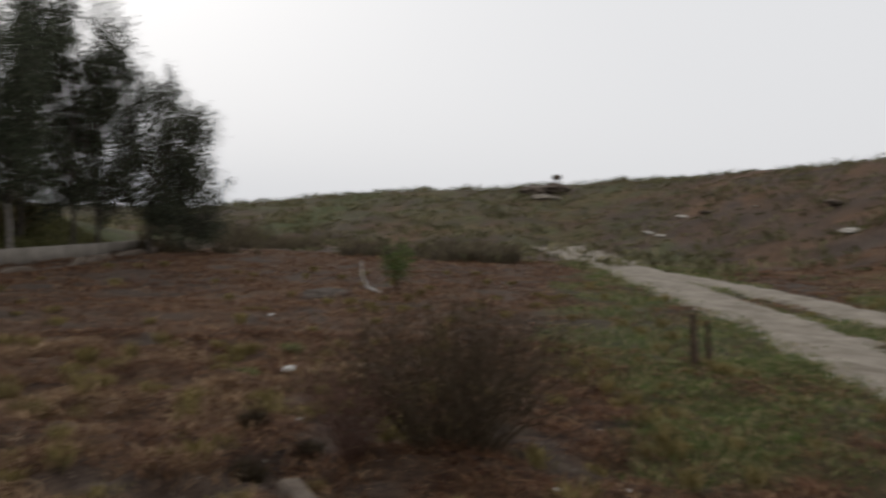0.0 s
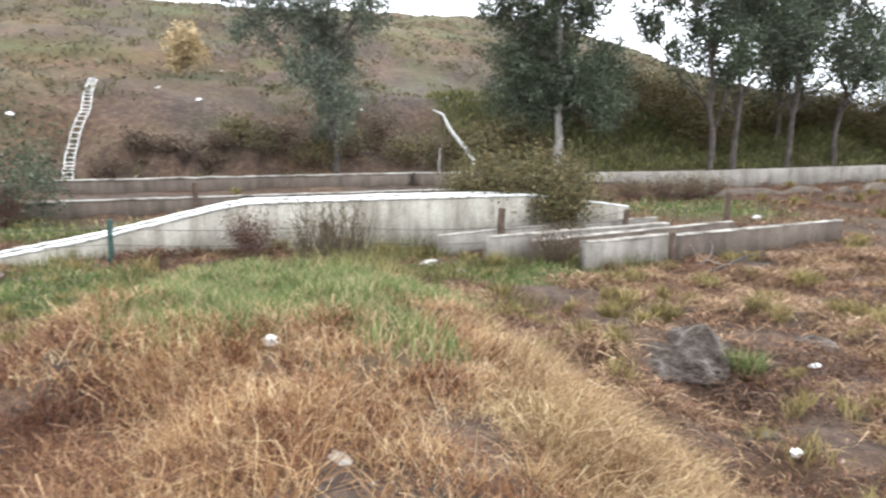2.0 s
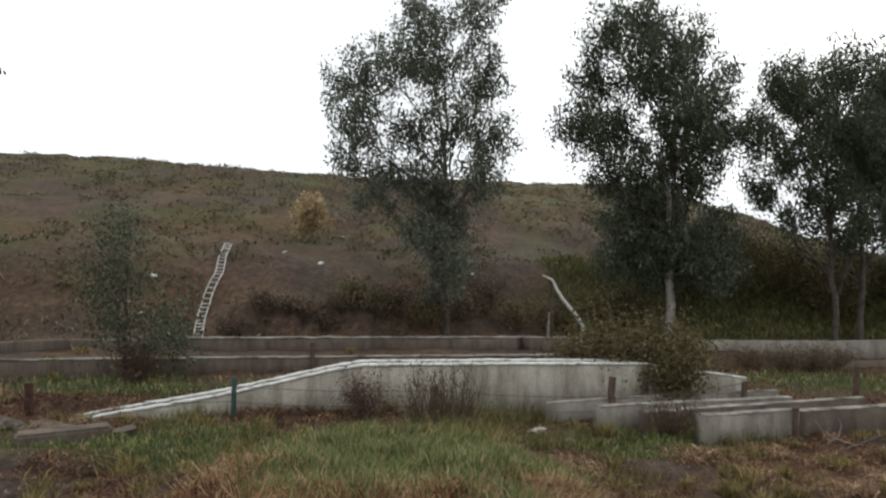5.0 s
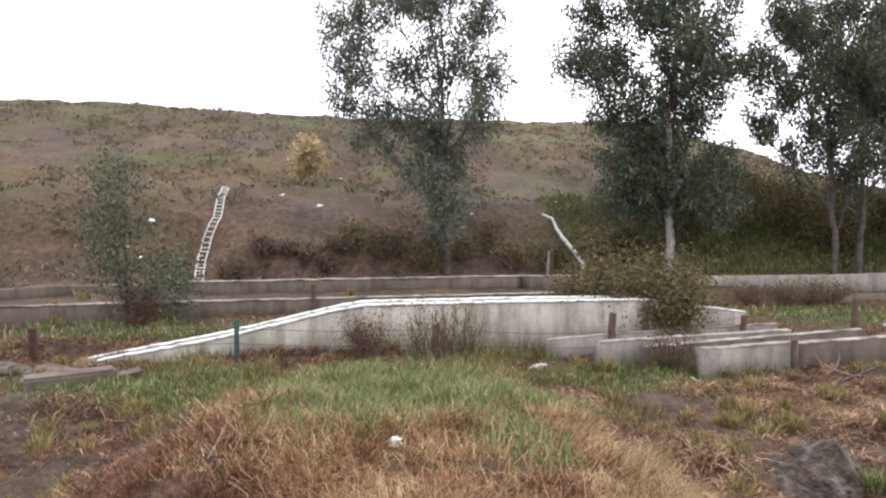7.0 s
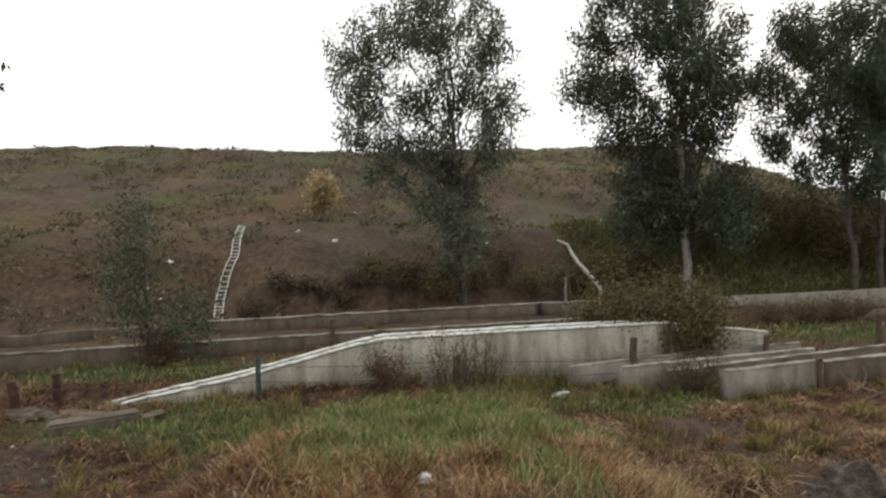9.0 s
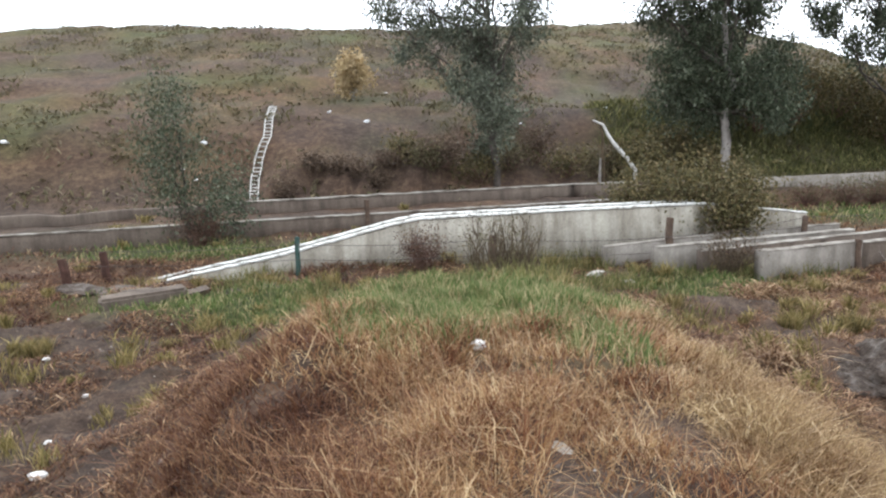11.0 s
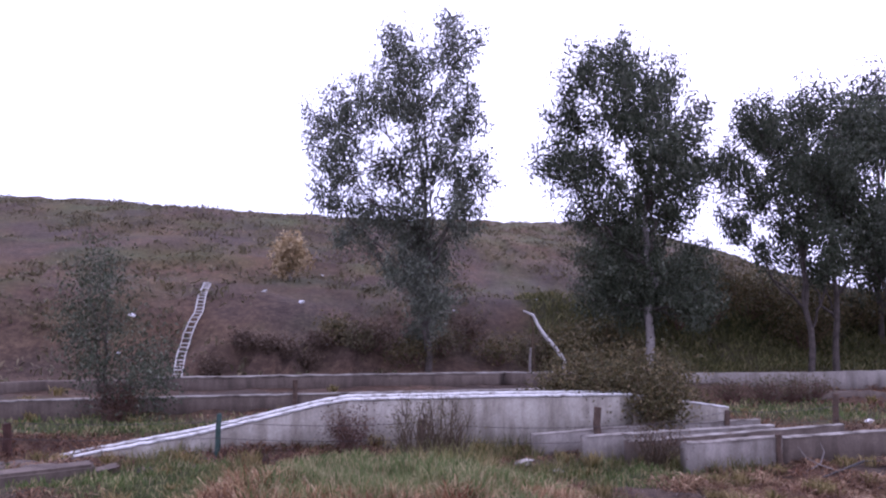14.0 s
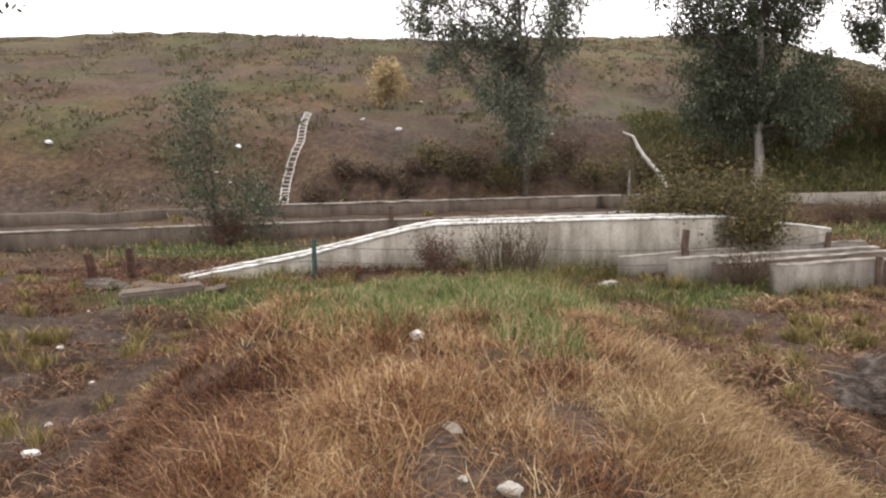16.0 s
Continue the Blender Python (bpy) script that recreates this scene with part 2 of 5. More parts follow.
def surface(name, stops, scale, rough=0.85, fine=30.0, bump=0.4, distance=0.02, fine_mix=0.35):
    """A surface with two scales of variation."""
    m, n, l, b = nodes_of(name, rough)
    big, small = noise_node(n, l, scale), noise_node(n, l, fine, 4)
    col = ramp(n, l, big, stops)
    shade = ramp(n, l, small, [(0.3, (0.62, 0.62, 0.62)), (0.7, (1.25, 1.25, 1.25))])
    l.new(mixed(n, l, fine_mix, col, mixed(n, l, 1.0, col, shade, "MULTIPLY")), b.inputs["Base Color"])
    bumped(n, l, b, small, bump, distance)
    return m


def foliage(name, stops, rough=0.6, through_light=0.25, patches=1.3, low=(0.82, 0.80, 0.80), high=(1.12, 1.12, 1.1)):
    """Leaves or blades: each island its own tone, some light let through."""
    m, n, l, b = nodes_of(name, rough)
    geo = n.new("ShaderNodeNewGeometry")
    col = ramp(n, l, geo.outputs["Random Per Island"], stops)
    patch = ramp(n, l, noise_node(n, l, patches, 3), [(0.36, low), (0.62, high)])
    col = mixed(n, l, 1.0, col, patch, "MULTIPLY")
    l.new(col, b.inputs["Base Color"])
    tr = n.new("ShaderNodeBsdfTranslucent")
    l.new(col, tr.inputs["Color"])
    mix = n.new("ShaderNodeMixShader")
    mix.inputs[0].default_value = through_light
    l.new(b.outputs[0], mix.inputs[1])
    l.new(tr.outputs[0], mix.inputs[2])
    l.new(mix.outputs[0], n["Material Output"].inputs[0])
    return m


def ground_material():
    m, n, l, b = nodes_of("earth_and_litter", 0.95)
    zone = n.new("ShaderNodeVertexColor")
    zone.layer_name = "zone"
    sep = n.new("ShaderNodeSeparateColor")
    l.new(zone.outputs["Color"], sep.inputs[0])
    big, mid, fine = noise_node(n, l, 0.6), noise_node(n, l, 4.0, 8, 0.7), noise_node(n, l, 26.0, 5, 0.7)
    soil = ramp(n, l, mid, [(0.25, (0.022, 0.0155, 0.0125)), (0.5, (0.062, 0.044, 0.034)), (0.75, (0.13, 0.094, 0.071))])
    straw = ramp(n, l, mid, [(0.25, (0.045, 0.024, 0.016)), (0.5, (0.11, 0.061, 0.034)), (0.75, (0.20, 0.128, 0.072))])
    green = ramp(n, l, mid, [(0.3, (0.035, 0.042, 0.015)), (0.7, (0.085, 0.098, 0.034))])
    col = mixed(n, l, sep.outputs[1], soil, straw)
    col = mixed(n, l, sep.outputs[2], col, soil)
    col = mixed(n, l, sep.outputs[0], col, green)
    tone = ramp(n, l, big, [(0.3, (0.75, 0.72, 0.72)), (0.7, (1.2, 1.18, 1.12))])
    speck = ramp(n, l, fine, [(0.3, (0.5, 0.5, 0.5)), (0.62, (1.2, 1.2, 1.2)), (0.8, (1.7, 1.65, 1.55))])
    l.new(mixed(n, l, 1.0, mixed(n, l, 1.0, col, tone, "MULTIPLY"), speck, "MULTIPLY"), b.inputs["Base Color"])
    bumped(n, l, b, fine, 0.7, 0.05)
    return m


def concrete_material(name, light, dark, streak=0.6):
    m, n, l, b = nodes_of(name, 0.9)
    geo = n.new("ShaderNodeNewGeometry")
    big, fine = noise_node(n, l, 1.3, 8, 0.65), noise_node(n, l, 22.0, 6, 0.7)
    sc = n.new("ShaderNodeVectorMath")
    sc.operation = "MULTIPLY"
    sc.inputs[1].default_value = (1.9, 1.9, 0.33)
    l.new(geo.outputs["Position"], sc.inputs[0])
    run = noise_node(n, l, 1.5, 6, 0.6, sc.outputs[0])
    mid = tuple((a + c) / 2 for a, c in zip(light, dark))
    col = ramp(n, l, big, [(0.34, tuple(0.7 * c + 0.3 * q for c, q in zip(dark, light))), (0.46, mid), (0.6, light)])
    stain = ramp(n, l, run, [(0.38, dark), (0.58, light)])
    col = mixed(n, l, streak, col, stain)
    speck = ramp(n, l, fine, [(0.3, (0.75, 0.75, 0.75)), (0.7, (1.12, 1.12, 1.1))])
    l.new(mixed(n, l, 1.0, col, speck, "MULTIPLY"), b.inputs["Base Color"])
    bumped(n, l, b, fine, 0.35, 0.02)
    return m


M_GROUND = ground_material()
M_CONCRETE = concrete_material("weathered_concrete", (0.45, 0.415, 0.35), (0.155, 0.130, 0.10), 0.55)
M_LOW = concrete_material("grey_low_concrete", (0.30, 0.27, 0.235), (0.115, 0.096, 0.078), 0.42)
M_OLD = concrete_material("old_concrete", (0.165, 0.130, 0.104), (0.060, 0.045, 0.036), 0.5)
M_COPING = surface("pale_worn_coping", [(0.34, (0.22, 0.20, 0.17)), (0.45, (0.50, 0.49, 0.45)), (0.65, (0.66, 0.65, 0.62))], 4.5, 0.85)
M_GREYCOPING = surface("grey_worn_coping", [(0.36, (0.085, 0.070, 0.056)), (0.5, (0.22, 0.195, 0.165)), (0.7, (0.36, 0.335, 0.295))], 1.9, 0.9)
M_ROAD = surface("pale_dirt_track", [(0.3, (0.16, 0.135, 0.105)), (0.7, (0.29, 0.255, 0.21))], 0.9, 0.95, 14, 0.5, 0.03)
M_STONE = surface("white_stone", [(0.3, (0.55, 0.53, 0.49)), (0.7, (0.8, 0.79, 0.76))], 9.0, 0.85)
M_GREYSTONE = surface("pale_grey_stone", [(0.3, (0.26, 0.235, 0.20)), (0.7, (0.46, 0.43, 0.38))], 12.0, 0.9, 40, 0.6)
M_ROCK = surface("grey_lumpy_rock", [(0.32, (0.030, 0.021, 0.016)), (0.5, (0.085, 0.065, 0.052)), (0.62, (0.15, 0.128, 0.11)), (0.78, (0.24, 0.215, 0.19))], 5.5, 0.95, 34, 0.9, 0.04, 0.9)
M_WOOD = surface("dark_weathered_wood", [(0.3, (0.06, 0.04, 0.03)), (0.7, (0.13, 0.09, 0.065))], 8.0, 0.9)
M_RUST = surface("brown_wooden_post", [(0.3, (0.04, 0.021, 0.016)), (0.7, (0.085, 0.043, 0.032))], 8.0, 0.9)
M_GREENPOST = surface("green_painted_steel", [(0.3, (0.026, 0.052, 0.043)), (0.7, (0.052, 0.092, 0.078))], 9.0, 0.6)
M_WIRE = surface("rusty_wire", [(0.3, (0.05, 0.04, 0.035)), (0.7, (0.1, 0.08, 0.07))], 20.0, 0.6)
M_BARK = surface("grey_brown_bark", [(0.3, (0.04, 0.033, 0.028)), (0.7, (0.12, 0.10, 0.085))], 4.0, 0.9)
M_PALEBARK = surface("pale_bark", [(0.3, (0.15, 0.13, 0.115)), (0.7, (0.33, 0.30, 0.27))], 4.0, 0.85)
M_BLEACHED = surface("bleached_dead_wood", [(0.3, (0.42, 0.40, 0.37)), (0.7, (0.66, 0.64, 0.6))], 6.0, 0.85)
M_TWIG = surface("dry_twigs", [(0.3, (0.10, 0.055, 0.043)), (0.7, (0.20, 0.12, 0.092))], 7.0, 0.9)
M_LADDER = surface("weathered_white_wood", [(0.3, (0.36, 0.345, 0.31)), (0.7, (0.56, 0.545, 0.51))], 5.0, 0.8)
M_LITTER = surface("white_plastic_litter", [(0.3, (0.62, 0.62, 0.62)), (0.7, (0.82, 0.82, 0.82))], 5.0, 0.5)
M_BLACK = surface("black_pipe", [(0.3, (0.02, 0.02, 0.02)), (0.7, (0.045, 0.042, 0.04))], 5.0, 0.6)
L_EUC = foliage("eucalyptus_leaves", [(0.0, (0.030, 0.040, 0.022)), (0.5, (0.060, 0.074, 0.043)), (0.85, (0.105, 0.120, 0.076)), (1.0, (0.17, 0.18, 0.13))])
# Paler copy of the eucalyptus leaves, with haze put into the colour.
L_HAZYEUC = foliage("hazy_grey_green_leaves", [(0.0, (0.050, 0.060, 0.042)), (0.5, (0.098, 0.112, 0.078)), (0.85, (0.155, 0.168, 0.122)), (1.0, (0.23, 0.235, 0.185))])
L_DARK = foliage("dark_leaves", [(0.0, (0.026, 0.032, 0.020)), (0.6, (0.052, 0.060, 0.036)), (1.0, (0.098, 0.104, 0.066))])
L_BUSH = foliage("olive_bush_leaves", [(0.0, (0.046, 0.045, 0.019)), (0.6, (0.112, 0.095, 0.040)), (1.0, (0.205, 0.155, 0.078))])
L_GREEN = foliage("fresh_green_leaves", [(0.0, (0.04, 0.08, 0.015)), (1.0, (0.11, 0.17, 0.04))])
L_SCRUB = foliage("hill_scrub_leaves", [(0.0, (0.066, 0.054, 0.032)), (0.5, (0.112, 0.100, 0.052)), (1.0, (0.19, 0.155, 0.092))])
L_PALE = foliage("pale_dry_plume", [(0.0, (0.281, 0.204, 0.102)), (1.0, (0.535, 0.420, 0.243))])
G_DRY = foliage("dry_grass", [(0.0, (0.095, 0.042, 0.026)), (0.25, (0.20, 0.098, 0.052)), (0.55, (0.31, 0.18, 0.092)), (0.82, (0.44, 0.30, 0.165)), (1.0, (0.60, 0.47, 0.30))], 0.7, 0.3, 2.6, (0.58, 0.42, 0.36), (1.15, 1.16, 1.08))
G_STRAW = foliage("straw_grass", [(0.0, (0.13, 0.078, 0.040)), (0.3, (0.235, 0.15, 0.078)), (0.65, (0.365, 0.255, 0.14)), (0.9, (0.49, 0.37, 0.22)), (1.0, (0.62, 0.50, 0.34))], 0.7, 0.3, 2.6, (0.66, 0.57, 0.50), (1.12, 1.12, 1.05))
G_RUSSET = foliage("russet_grass", [(0.0, (0.05, 0.022, 0.015)), (0.4, (0.125, 0.060, 0.034)), (0.8, (0.23, 0.125, 0.067)), (1.0, (0.42, 0.29, 0.17))], 0.7, 0.3, 2.2, (0.62, 0.50, 0.46), (1.12, 1.1, 1.05))
G_GREEN = foliage("green_grass", [(0.0, (0.05, 0.080, 0.020)), (0.4, (0.108, 0.150, 0.046)), (0.68, (0.19, 0.198, 0.085)), (1.0, (0.39, 0.315, 0.175))], 0.7, 0.3)
G_FIELD = foliage("trampled_straw", [(0.0, (0.050, 0.024, 0.017)), (0.5, (0.135, 0.070, 0.042)), (0.85, (0.25, 0.150, 0.088)), (1.0, (0.42, 0.30, 0.19))], 0.75, 0.2, 0.45, (0.55, 0.44, 0.42), (1.2, 1.18, 1.08))
G_MAT = foliage("tan_straw_mat", [(0.0, (0.10, 0.055, 0.034)), (0.4, (0.22, 0.133, 0.078)), (0.8, (0.36, 0.245, 0.15)), (1.0, (0.52, 0.40, 0.27))], 0.75, 0.25, 1.1, (0.55, 0.46, 0.42), (1.15, 1.13, 1.06))

# ---------------------------------------------------------------- ground sheet
NG = 460
u = np.linspace(-1, 1, NG)
warp = np.sinh(u * 7.6) / np.sinh(7.6)
gx, gy = np.meshgrid(4.0 + warp * 2600, 10.0 + warp * 2600, indexing="ij")
gz = height(gx, gy)
gi, gj = np.meshgrid(np.arange(NG - 1), np.arange(NG - 1), indexing="ij")
ga = gi * NG + gj
ground_mesh = mesh_np("ground", np.stack([gx, gy, gz], -1).reshape(-1, 3),
                      np.stack([ga, ga + NG, ga + NG + 1, ga + 1], -1).reshape(-1, 4), M_GROUND, True)
zg, zd, zb = greens(gx.ravel(), gy.ravel())
zone = ground_mesh.color_attributes.new("zone", "FLOAT_COLOR", "POINT")
zone.data.foreach_set("color", np.stack([zg, zd, np.minimum(zb, 1), np.ones_like(zg)], 1).astype(np.float32).ravel())
ground = tagged(new("ground", ground_mesh), "brown weedy earth with a grassy berm and a scrubby hill", "ground", kind="structure")


def ribbon(name, pts, width, lift, material, label, category):
    """A strip of track laid on the ground."""
    pts = np.array(pts, float)
    t = np.linspace(0, len(pts) - 1, 520)
    cx = np.interp(t, np.arange(len(pts)), pts[:, 0])
    cy = np.interp(t, np.arange(len(pts)), pts[:, 1])
    k = np.ones(49) / 49
    cx = np.convolve(np.pad(cx, 24, "edge"), k, "valid")
    cy = np.convolve(np.pad(cy, 24, "edge"), k, "valid")
    tx, ty = np.gradient(cx), np.gradient(cy)
    ln = np.hypot(tx, ty)
    nx, ny = -ty / ln, tx / ln
    across = np.linspace(-0.5, 0.5, 13)
    side = np.sign(across)[None] * 3
    ragged = 1 + 0.4 * vnoise(t[:, None] * 2.3, side) + 0.4 * vnoise(t[:, None] * 11, side + 9) + 0.3 * vnoise(t[:, None] * 31, side + 20)
    width = width * (1 + 0.7 * step(50, 80, np.hypot(cx, cy)))[:, None]
    wx = cx[:, None] + nx[:, None] * across[None] * width * ragged
    wy = cy[:, None] + ny[:, None] * across[None] * width * ragged
    wz = height(wx, wy) + lift + 0.0022 * np.hypot(wx, wy) - 0.14 * step(0.30, 0.5, np.abs(across))[None]
    i, j = np.meshgrid(np.arange(519), np.arange(12), indexing="ij")
    a = i * 13 + j
    ob = part_np(name, np.stack([wx, wy, wz], -1).reshape(-1, 3), np.stack([a, a + 1, a + 14, a + 13], -1).reshape(-1, 4), material, smooth=True)
    return tagged(ob, label, category, kind="structure")


ribbon("road", TRACKS[0], 3.6, 0.07, M_ROAD, "pale dirt wheel track through green grass", "road")
ribbon("road", TRACKS[1], 3.2, 0.085, M_ROAD, "pale dirt wheel track through green grass", "road")


# ---------------------------------------------------------------- concrete walls
def wall_run(pts, thick, foot, seed=0, rough=0.012, every=0.35, broken=0.0):
    """A cast wall along (x, y, top) points, worn along its edges; foot: how deep it goes below the ground."""
    rng = np.random.default_rng(seed)
    pts = np.array(pts, float)
    seg = np.r_[0, np.cumsum(np.hypot(*np.diff(pts[:, :2], axis=0).T))]
    t = np.unique(np.r_[np.linspace(0, seg[-1], max(2, int(seg[-1] / every))), seg])
    x, y, top = (np.interp(t, seg, pts[:, k]) for k in range(3))
    tx, ty = np.gradient(x), np.gradient(y)
    ln = np.hypot(tx, ty)
    nx, ny = ty / ln, -tx / ln
    top = top + rough * rng.standard_normal(len(t)) * 0.5
    if broken:
        top = top - broken * np.clip(vnoise(t * 0.9 + seed, t * 0 + 3.3) * 2.2, 0, 1)
    low = np.minimum(height(x, y), top) - foot
    c = min(0.025, thick * 0.2)
    prof = [(0.5, 0.0, 0), (0.5, 1.0, -c), (0.5 - c / thick, 1.0, 0), (-0.5 + c / thick, 1.0, 0), (-0.5, 1.0, -c), (-0.5, 0.0, 0)]
    cols = []
    for o, h, dz in prof:
        j = rough * rng.standard_normal(len(t)) * 0.35
        z = low + (top - low) * h + dz
        cols.append(np.stack([x + nx * (o * thick + j), y + ny * (o * thick + j), z], 1))
    v = np.stack(cols, 1)
    n, m = len(t), len(prof)
    i, j = np.meshgrid(np.arange(n - 1), np.arange(m), indexing="ij")
    a, b = i * m + j, i * m + (j + 1) % m
    quads = np.stack([a, b, b + m, a + m], -1).reshape(-1, 4)
    ends = [[0, 5, 4, 1], [1, 4, 3, 2]]
    e = (n - 1) * m
    ends += [[e + 1, e + 4, e + 5, e], [e + 2, e + 3, e + 4, e + 1]]
    return v.reshape(-1, 3), np.concatenate([quads, ends])


def strip(pts, off, thick, lift, tall, seed):
    """A coping strip of pts moved sideways, standing on a wall top."""
    p = np.array(pts, float)
    tx, ty = np.gradient(p[:, 0]), np.gradient(p[:, 1])
    ln = np.hypot(tx, ty)
    p[:, 0] += ty / ln * off
    p[:, 1] -= tx / ln * off
    v, f = wall_run(p, thick, 0.0, seed, 0.011, 0.18)
    n = len(v) // 6
    v = v.reshape(n, 6, 3)
    top = v[:, 2, 2].copy()
    for k in (0, 5):
        v[:, k, 2] = top + lift
    for k, dz in ((1, -0.015), (2, 0), (3, 0), (4, -0.015)):
        v[:, k, 2] = top + lift + tall + dz
    return v.reshape(-1, 3), f


WEIR = [(-8.4, 16.05, -0.10), (-7.4, 16.2, 0.10), (-4.6, 16.6, 0.61), (-2.1, 17.0, 1.19), (-1.5, 17.06, 1.28), (1.5, 17.5, 1.32), (5.0, 18.1, 1.34)]
TAIL = [(5.0, 18.1, 1.34), (5.7, 18.25, 1.25), (7.5, 18.65, 1.0)]


def shifted(pts, off):
    p = np.array(pts, float)
    tx, ty = np.gradient(p[:, 0]), np.gradient(p[:, 1])
    ln = np.hypot(tx, ty)
    p[:, 0] += ty / ln * off
    p[:, 1] -= tx / ln * off
    return p


weir = tagged(empty("weir_wall", -1.6, 17.05, 0.0), "pale grey concrete ramp wall with a white worn top edge", "concrete wall")


def under(ob, parent):
    """Keep a part, built in the world, where it is under its thing."""
    ob.parent = parent
    ob.matrix_parent_inverse = Matrix.LocRotScale(parent.matrix_basis.translation, parent.matrix_basis.to_euler(), None).inverted()
    return ob


under(part_np("front_wall", *wall_run(WEIR, 0.2, 0.4, 1), M_CONCRETE), weir)
under(part_np("back_wall", *wall_run(shifted(WEIR, -0.62), 0.2, 0.4, 2), M_CONCRETE), weir)
# Bed takes a dark colour that deepens the shade between the two walls.
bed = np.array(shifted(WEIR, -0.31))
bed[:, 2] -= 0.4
under(part_np("channel_bed", *wall_run(bed, 0.42, 0.2, 3), M_WOOD, label="concrete channel bed, coloured dark to deepen the shade of the gap"), weir)
under(part_np("coping", *strip(WEIR, 0.0, 0.23, -0.004, 0.05, 4), M_COPING, label="white worn coping"), weir)
under(part_np("coping", *strip(WEIR, -0.62, 0.23, -0.004, 0.05, 5), M_COPING, label="white worn coping"), weir)
under(part_np("tail_wall", *wall_run(TAIL, 0.2, 0.4, 6), M_CONCRETE), weir)
under(part_np("coping", *strip(TAIL, 0.0, 0.23, -0.004, 0.035, 7), M_COPING), weir)


def concrete_wall(name, pts, thick, material, label, seed, broken=0.0, group=""):
    ob = part_np(name, *wall_run(pts, thick, 0.35, seed, 0.014, 0.4, broken), material)
    return tagged(ob, label, "concrete wall", group)


LOW = "low concrete walls beside the weir"


def topped(ob, pts, thick, seed):
    """A thin pale worn cap along the top of a low wall."""
    part_np("coping", *strip(pts, 0.0, thick + 0.02, -0.012, 0.022, seed), M_GREYCOPING, ob, "pale worn coping")


topped(concrete_wall("low_concrete_wall", [(2.45, 16.75, 0.62), (4.4, 17.4, 0.68), (8.35, 18.8, 0.71)], 0.17, M_LOW, "long low concrete wall just before the weir", 11, group=LOW), [(2.45, 16.75, 0.62), (4.4, 17.4, 0.68), (8.35, 18.8, 0.71)], 0.17, 40)
topped(concrete_wall("low_concrete_wall", [(3.4, 16.0, 0.71), (8.2, 17.75, 0.72)], 0.2, M_LOW, "low grey concrete wall with a stained end", 12, group=LOW), [(3.4, 16.0, 0.71), (8.2, 17.75, 0.72)], 0.2, 41)
topped(concrete_wall("low_concrete_wall", [(4.2, 15.6, 0.68), (10.05, 18.1, 0.70)], 0.16, M_OLD, "thin stained low concrete wall", 13, group=LOW), [(4.2, 15.6, 0.68), (10.05, 18.1, 0.70)], 0.16, 42)
topped(concrete_wall("low_concrete_wall", [(5.15, 14.95, 0.76), (7.45, 15.85, 0.77)], 0.22, M_LOW, "short thick pale concrete wall block", 14, group=LOW), [(5.15, 14.95, 0.76), (7.45, 15.85, 0.77)], 0.22, 43)
topped(concrete_wall("low_concrete_wall", [(7.5, 15.95, 0.72), (13.0, 18.1, 0.72)], 0.22, M_OLD, "low weathered concrete wall sunk into the grass", 15, group=LOW), [(7.5, 15.95, 0.72), (13.0, 18.1, 0.72)], 0.22, 44)
BACK = [(-8.6, 25.1, 0.95), (3.1, 28.3, 0.98), (6.0, 28.8, 0.97)]
back = concrete_wall("back_wall", BACK, 0.3, M_OLD, "long brown stained concrete wall at the foot of the hill", 17, 0.02)
channel = concrete_wall("channel_wall", [(-34, 14.4, 0.66), (-12.3, 20.5, 0.70), (-3.9, 22.9, 0.72), (2.6, 24.6, 0.74), (8.0, 26.2, 0.72)], 0.24, M_OLD, "stained brown concrete channel wall", 16, 0.05)
CHANNEL = [(-34, 14.4, 0.66), (-12.3, 20.5, 0.70), (-3.9, 22.9, 0.72), (2.6, 24.6, 0.74), (8.0, 26.2, 0.72)]
part_np("coping", *strip(CHANNEL, 0.0, 0.27, -0.015, 0.04, 28), M_GREYCOPING, channel, "pale worn coping")
part_np("coping", *strip(BACK, 0.0, 0.33, -0.015, 0.05, 29), M_GREYCOPING, back, "pale worn coping")
concrete_wall("back_wall", [(6.05, 28.8, 0.97), (9.5, 29.2, 0.97), (15, 30.2, 0.97), (30, 35.2, 1.0), (44.5, 40.6, 1.0)], 0.3, M_LOW, "long pale grey concrete wall before the trees", 27)
concrete_wall("broken_wall", [(12.5, 27.3, 0.45), (20, 28.9, 0.5), (30, 32.5, 0.55), (43, 38.6, 0.6)], 0.25, M_OLD, "broken low concrete kerb in the brown field", 18, 0.5)
concrete_wall("back_wall", [(-36, 17.2, 0.9), (-13.0, 23.8, 0.92), (-9.2, 24.9, 0.92)], 0.3, M_OLD, "mossy dark wall end at the foot of the hill", 19, 0.12)


# ---------------------------------------------------------------- fence: posts and barbed wire
def post_mesh(tall, wide, square, seed):
    rng = np.random.default_rng(seed)
    pts = [(0.005 * rng.standard_normal() * k, 0.005 * rng.standard_normal() * k, -0.3 + (tall + 0.3) * k / 4) for k in range(5)]
    v, f = tube(pts, [wide / 2 * (1.04 - 0.03 * k) for k in range(5)], 4 if square else 8)
    s = 4 if square else 8
    top = len(v) - s
    cap = np.array([v[top:].mean(0) + (0, 0, 0.015)])
    v = np.concatenate([v, cap])
    tri = [[top + k, top + (k + 1) % s, len(v) - 1, len(v) - 1] for k in range(s)]
    return v, np.array(f), tri


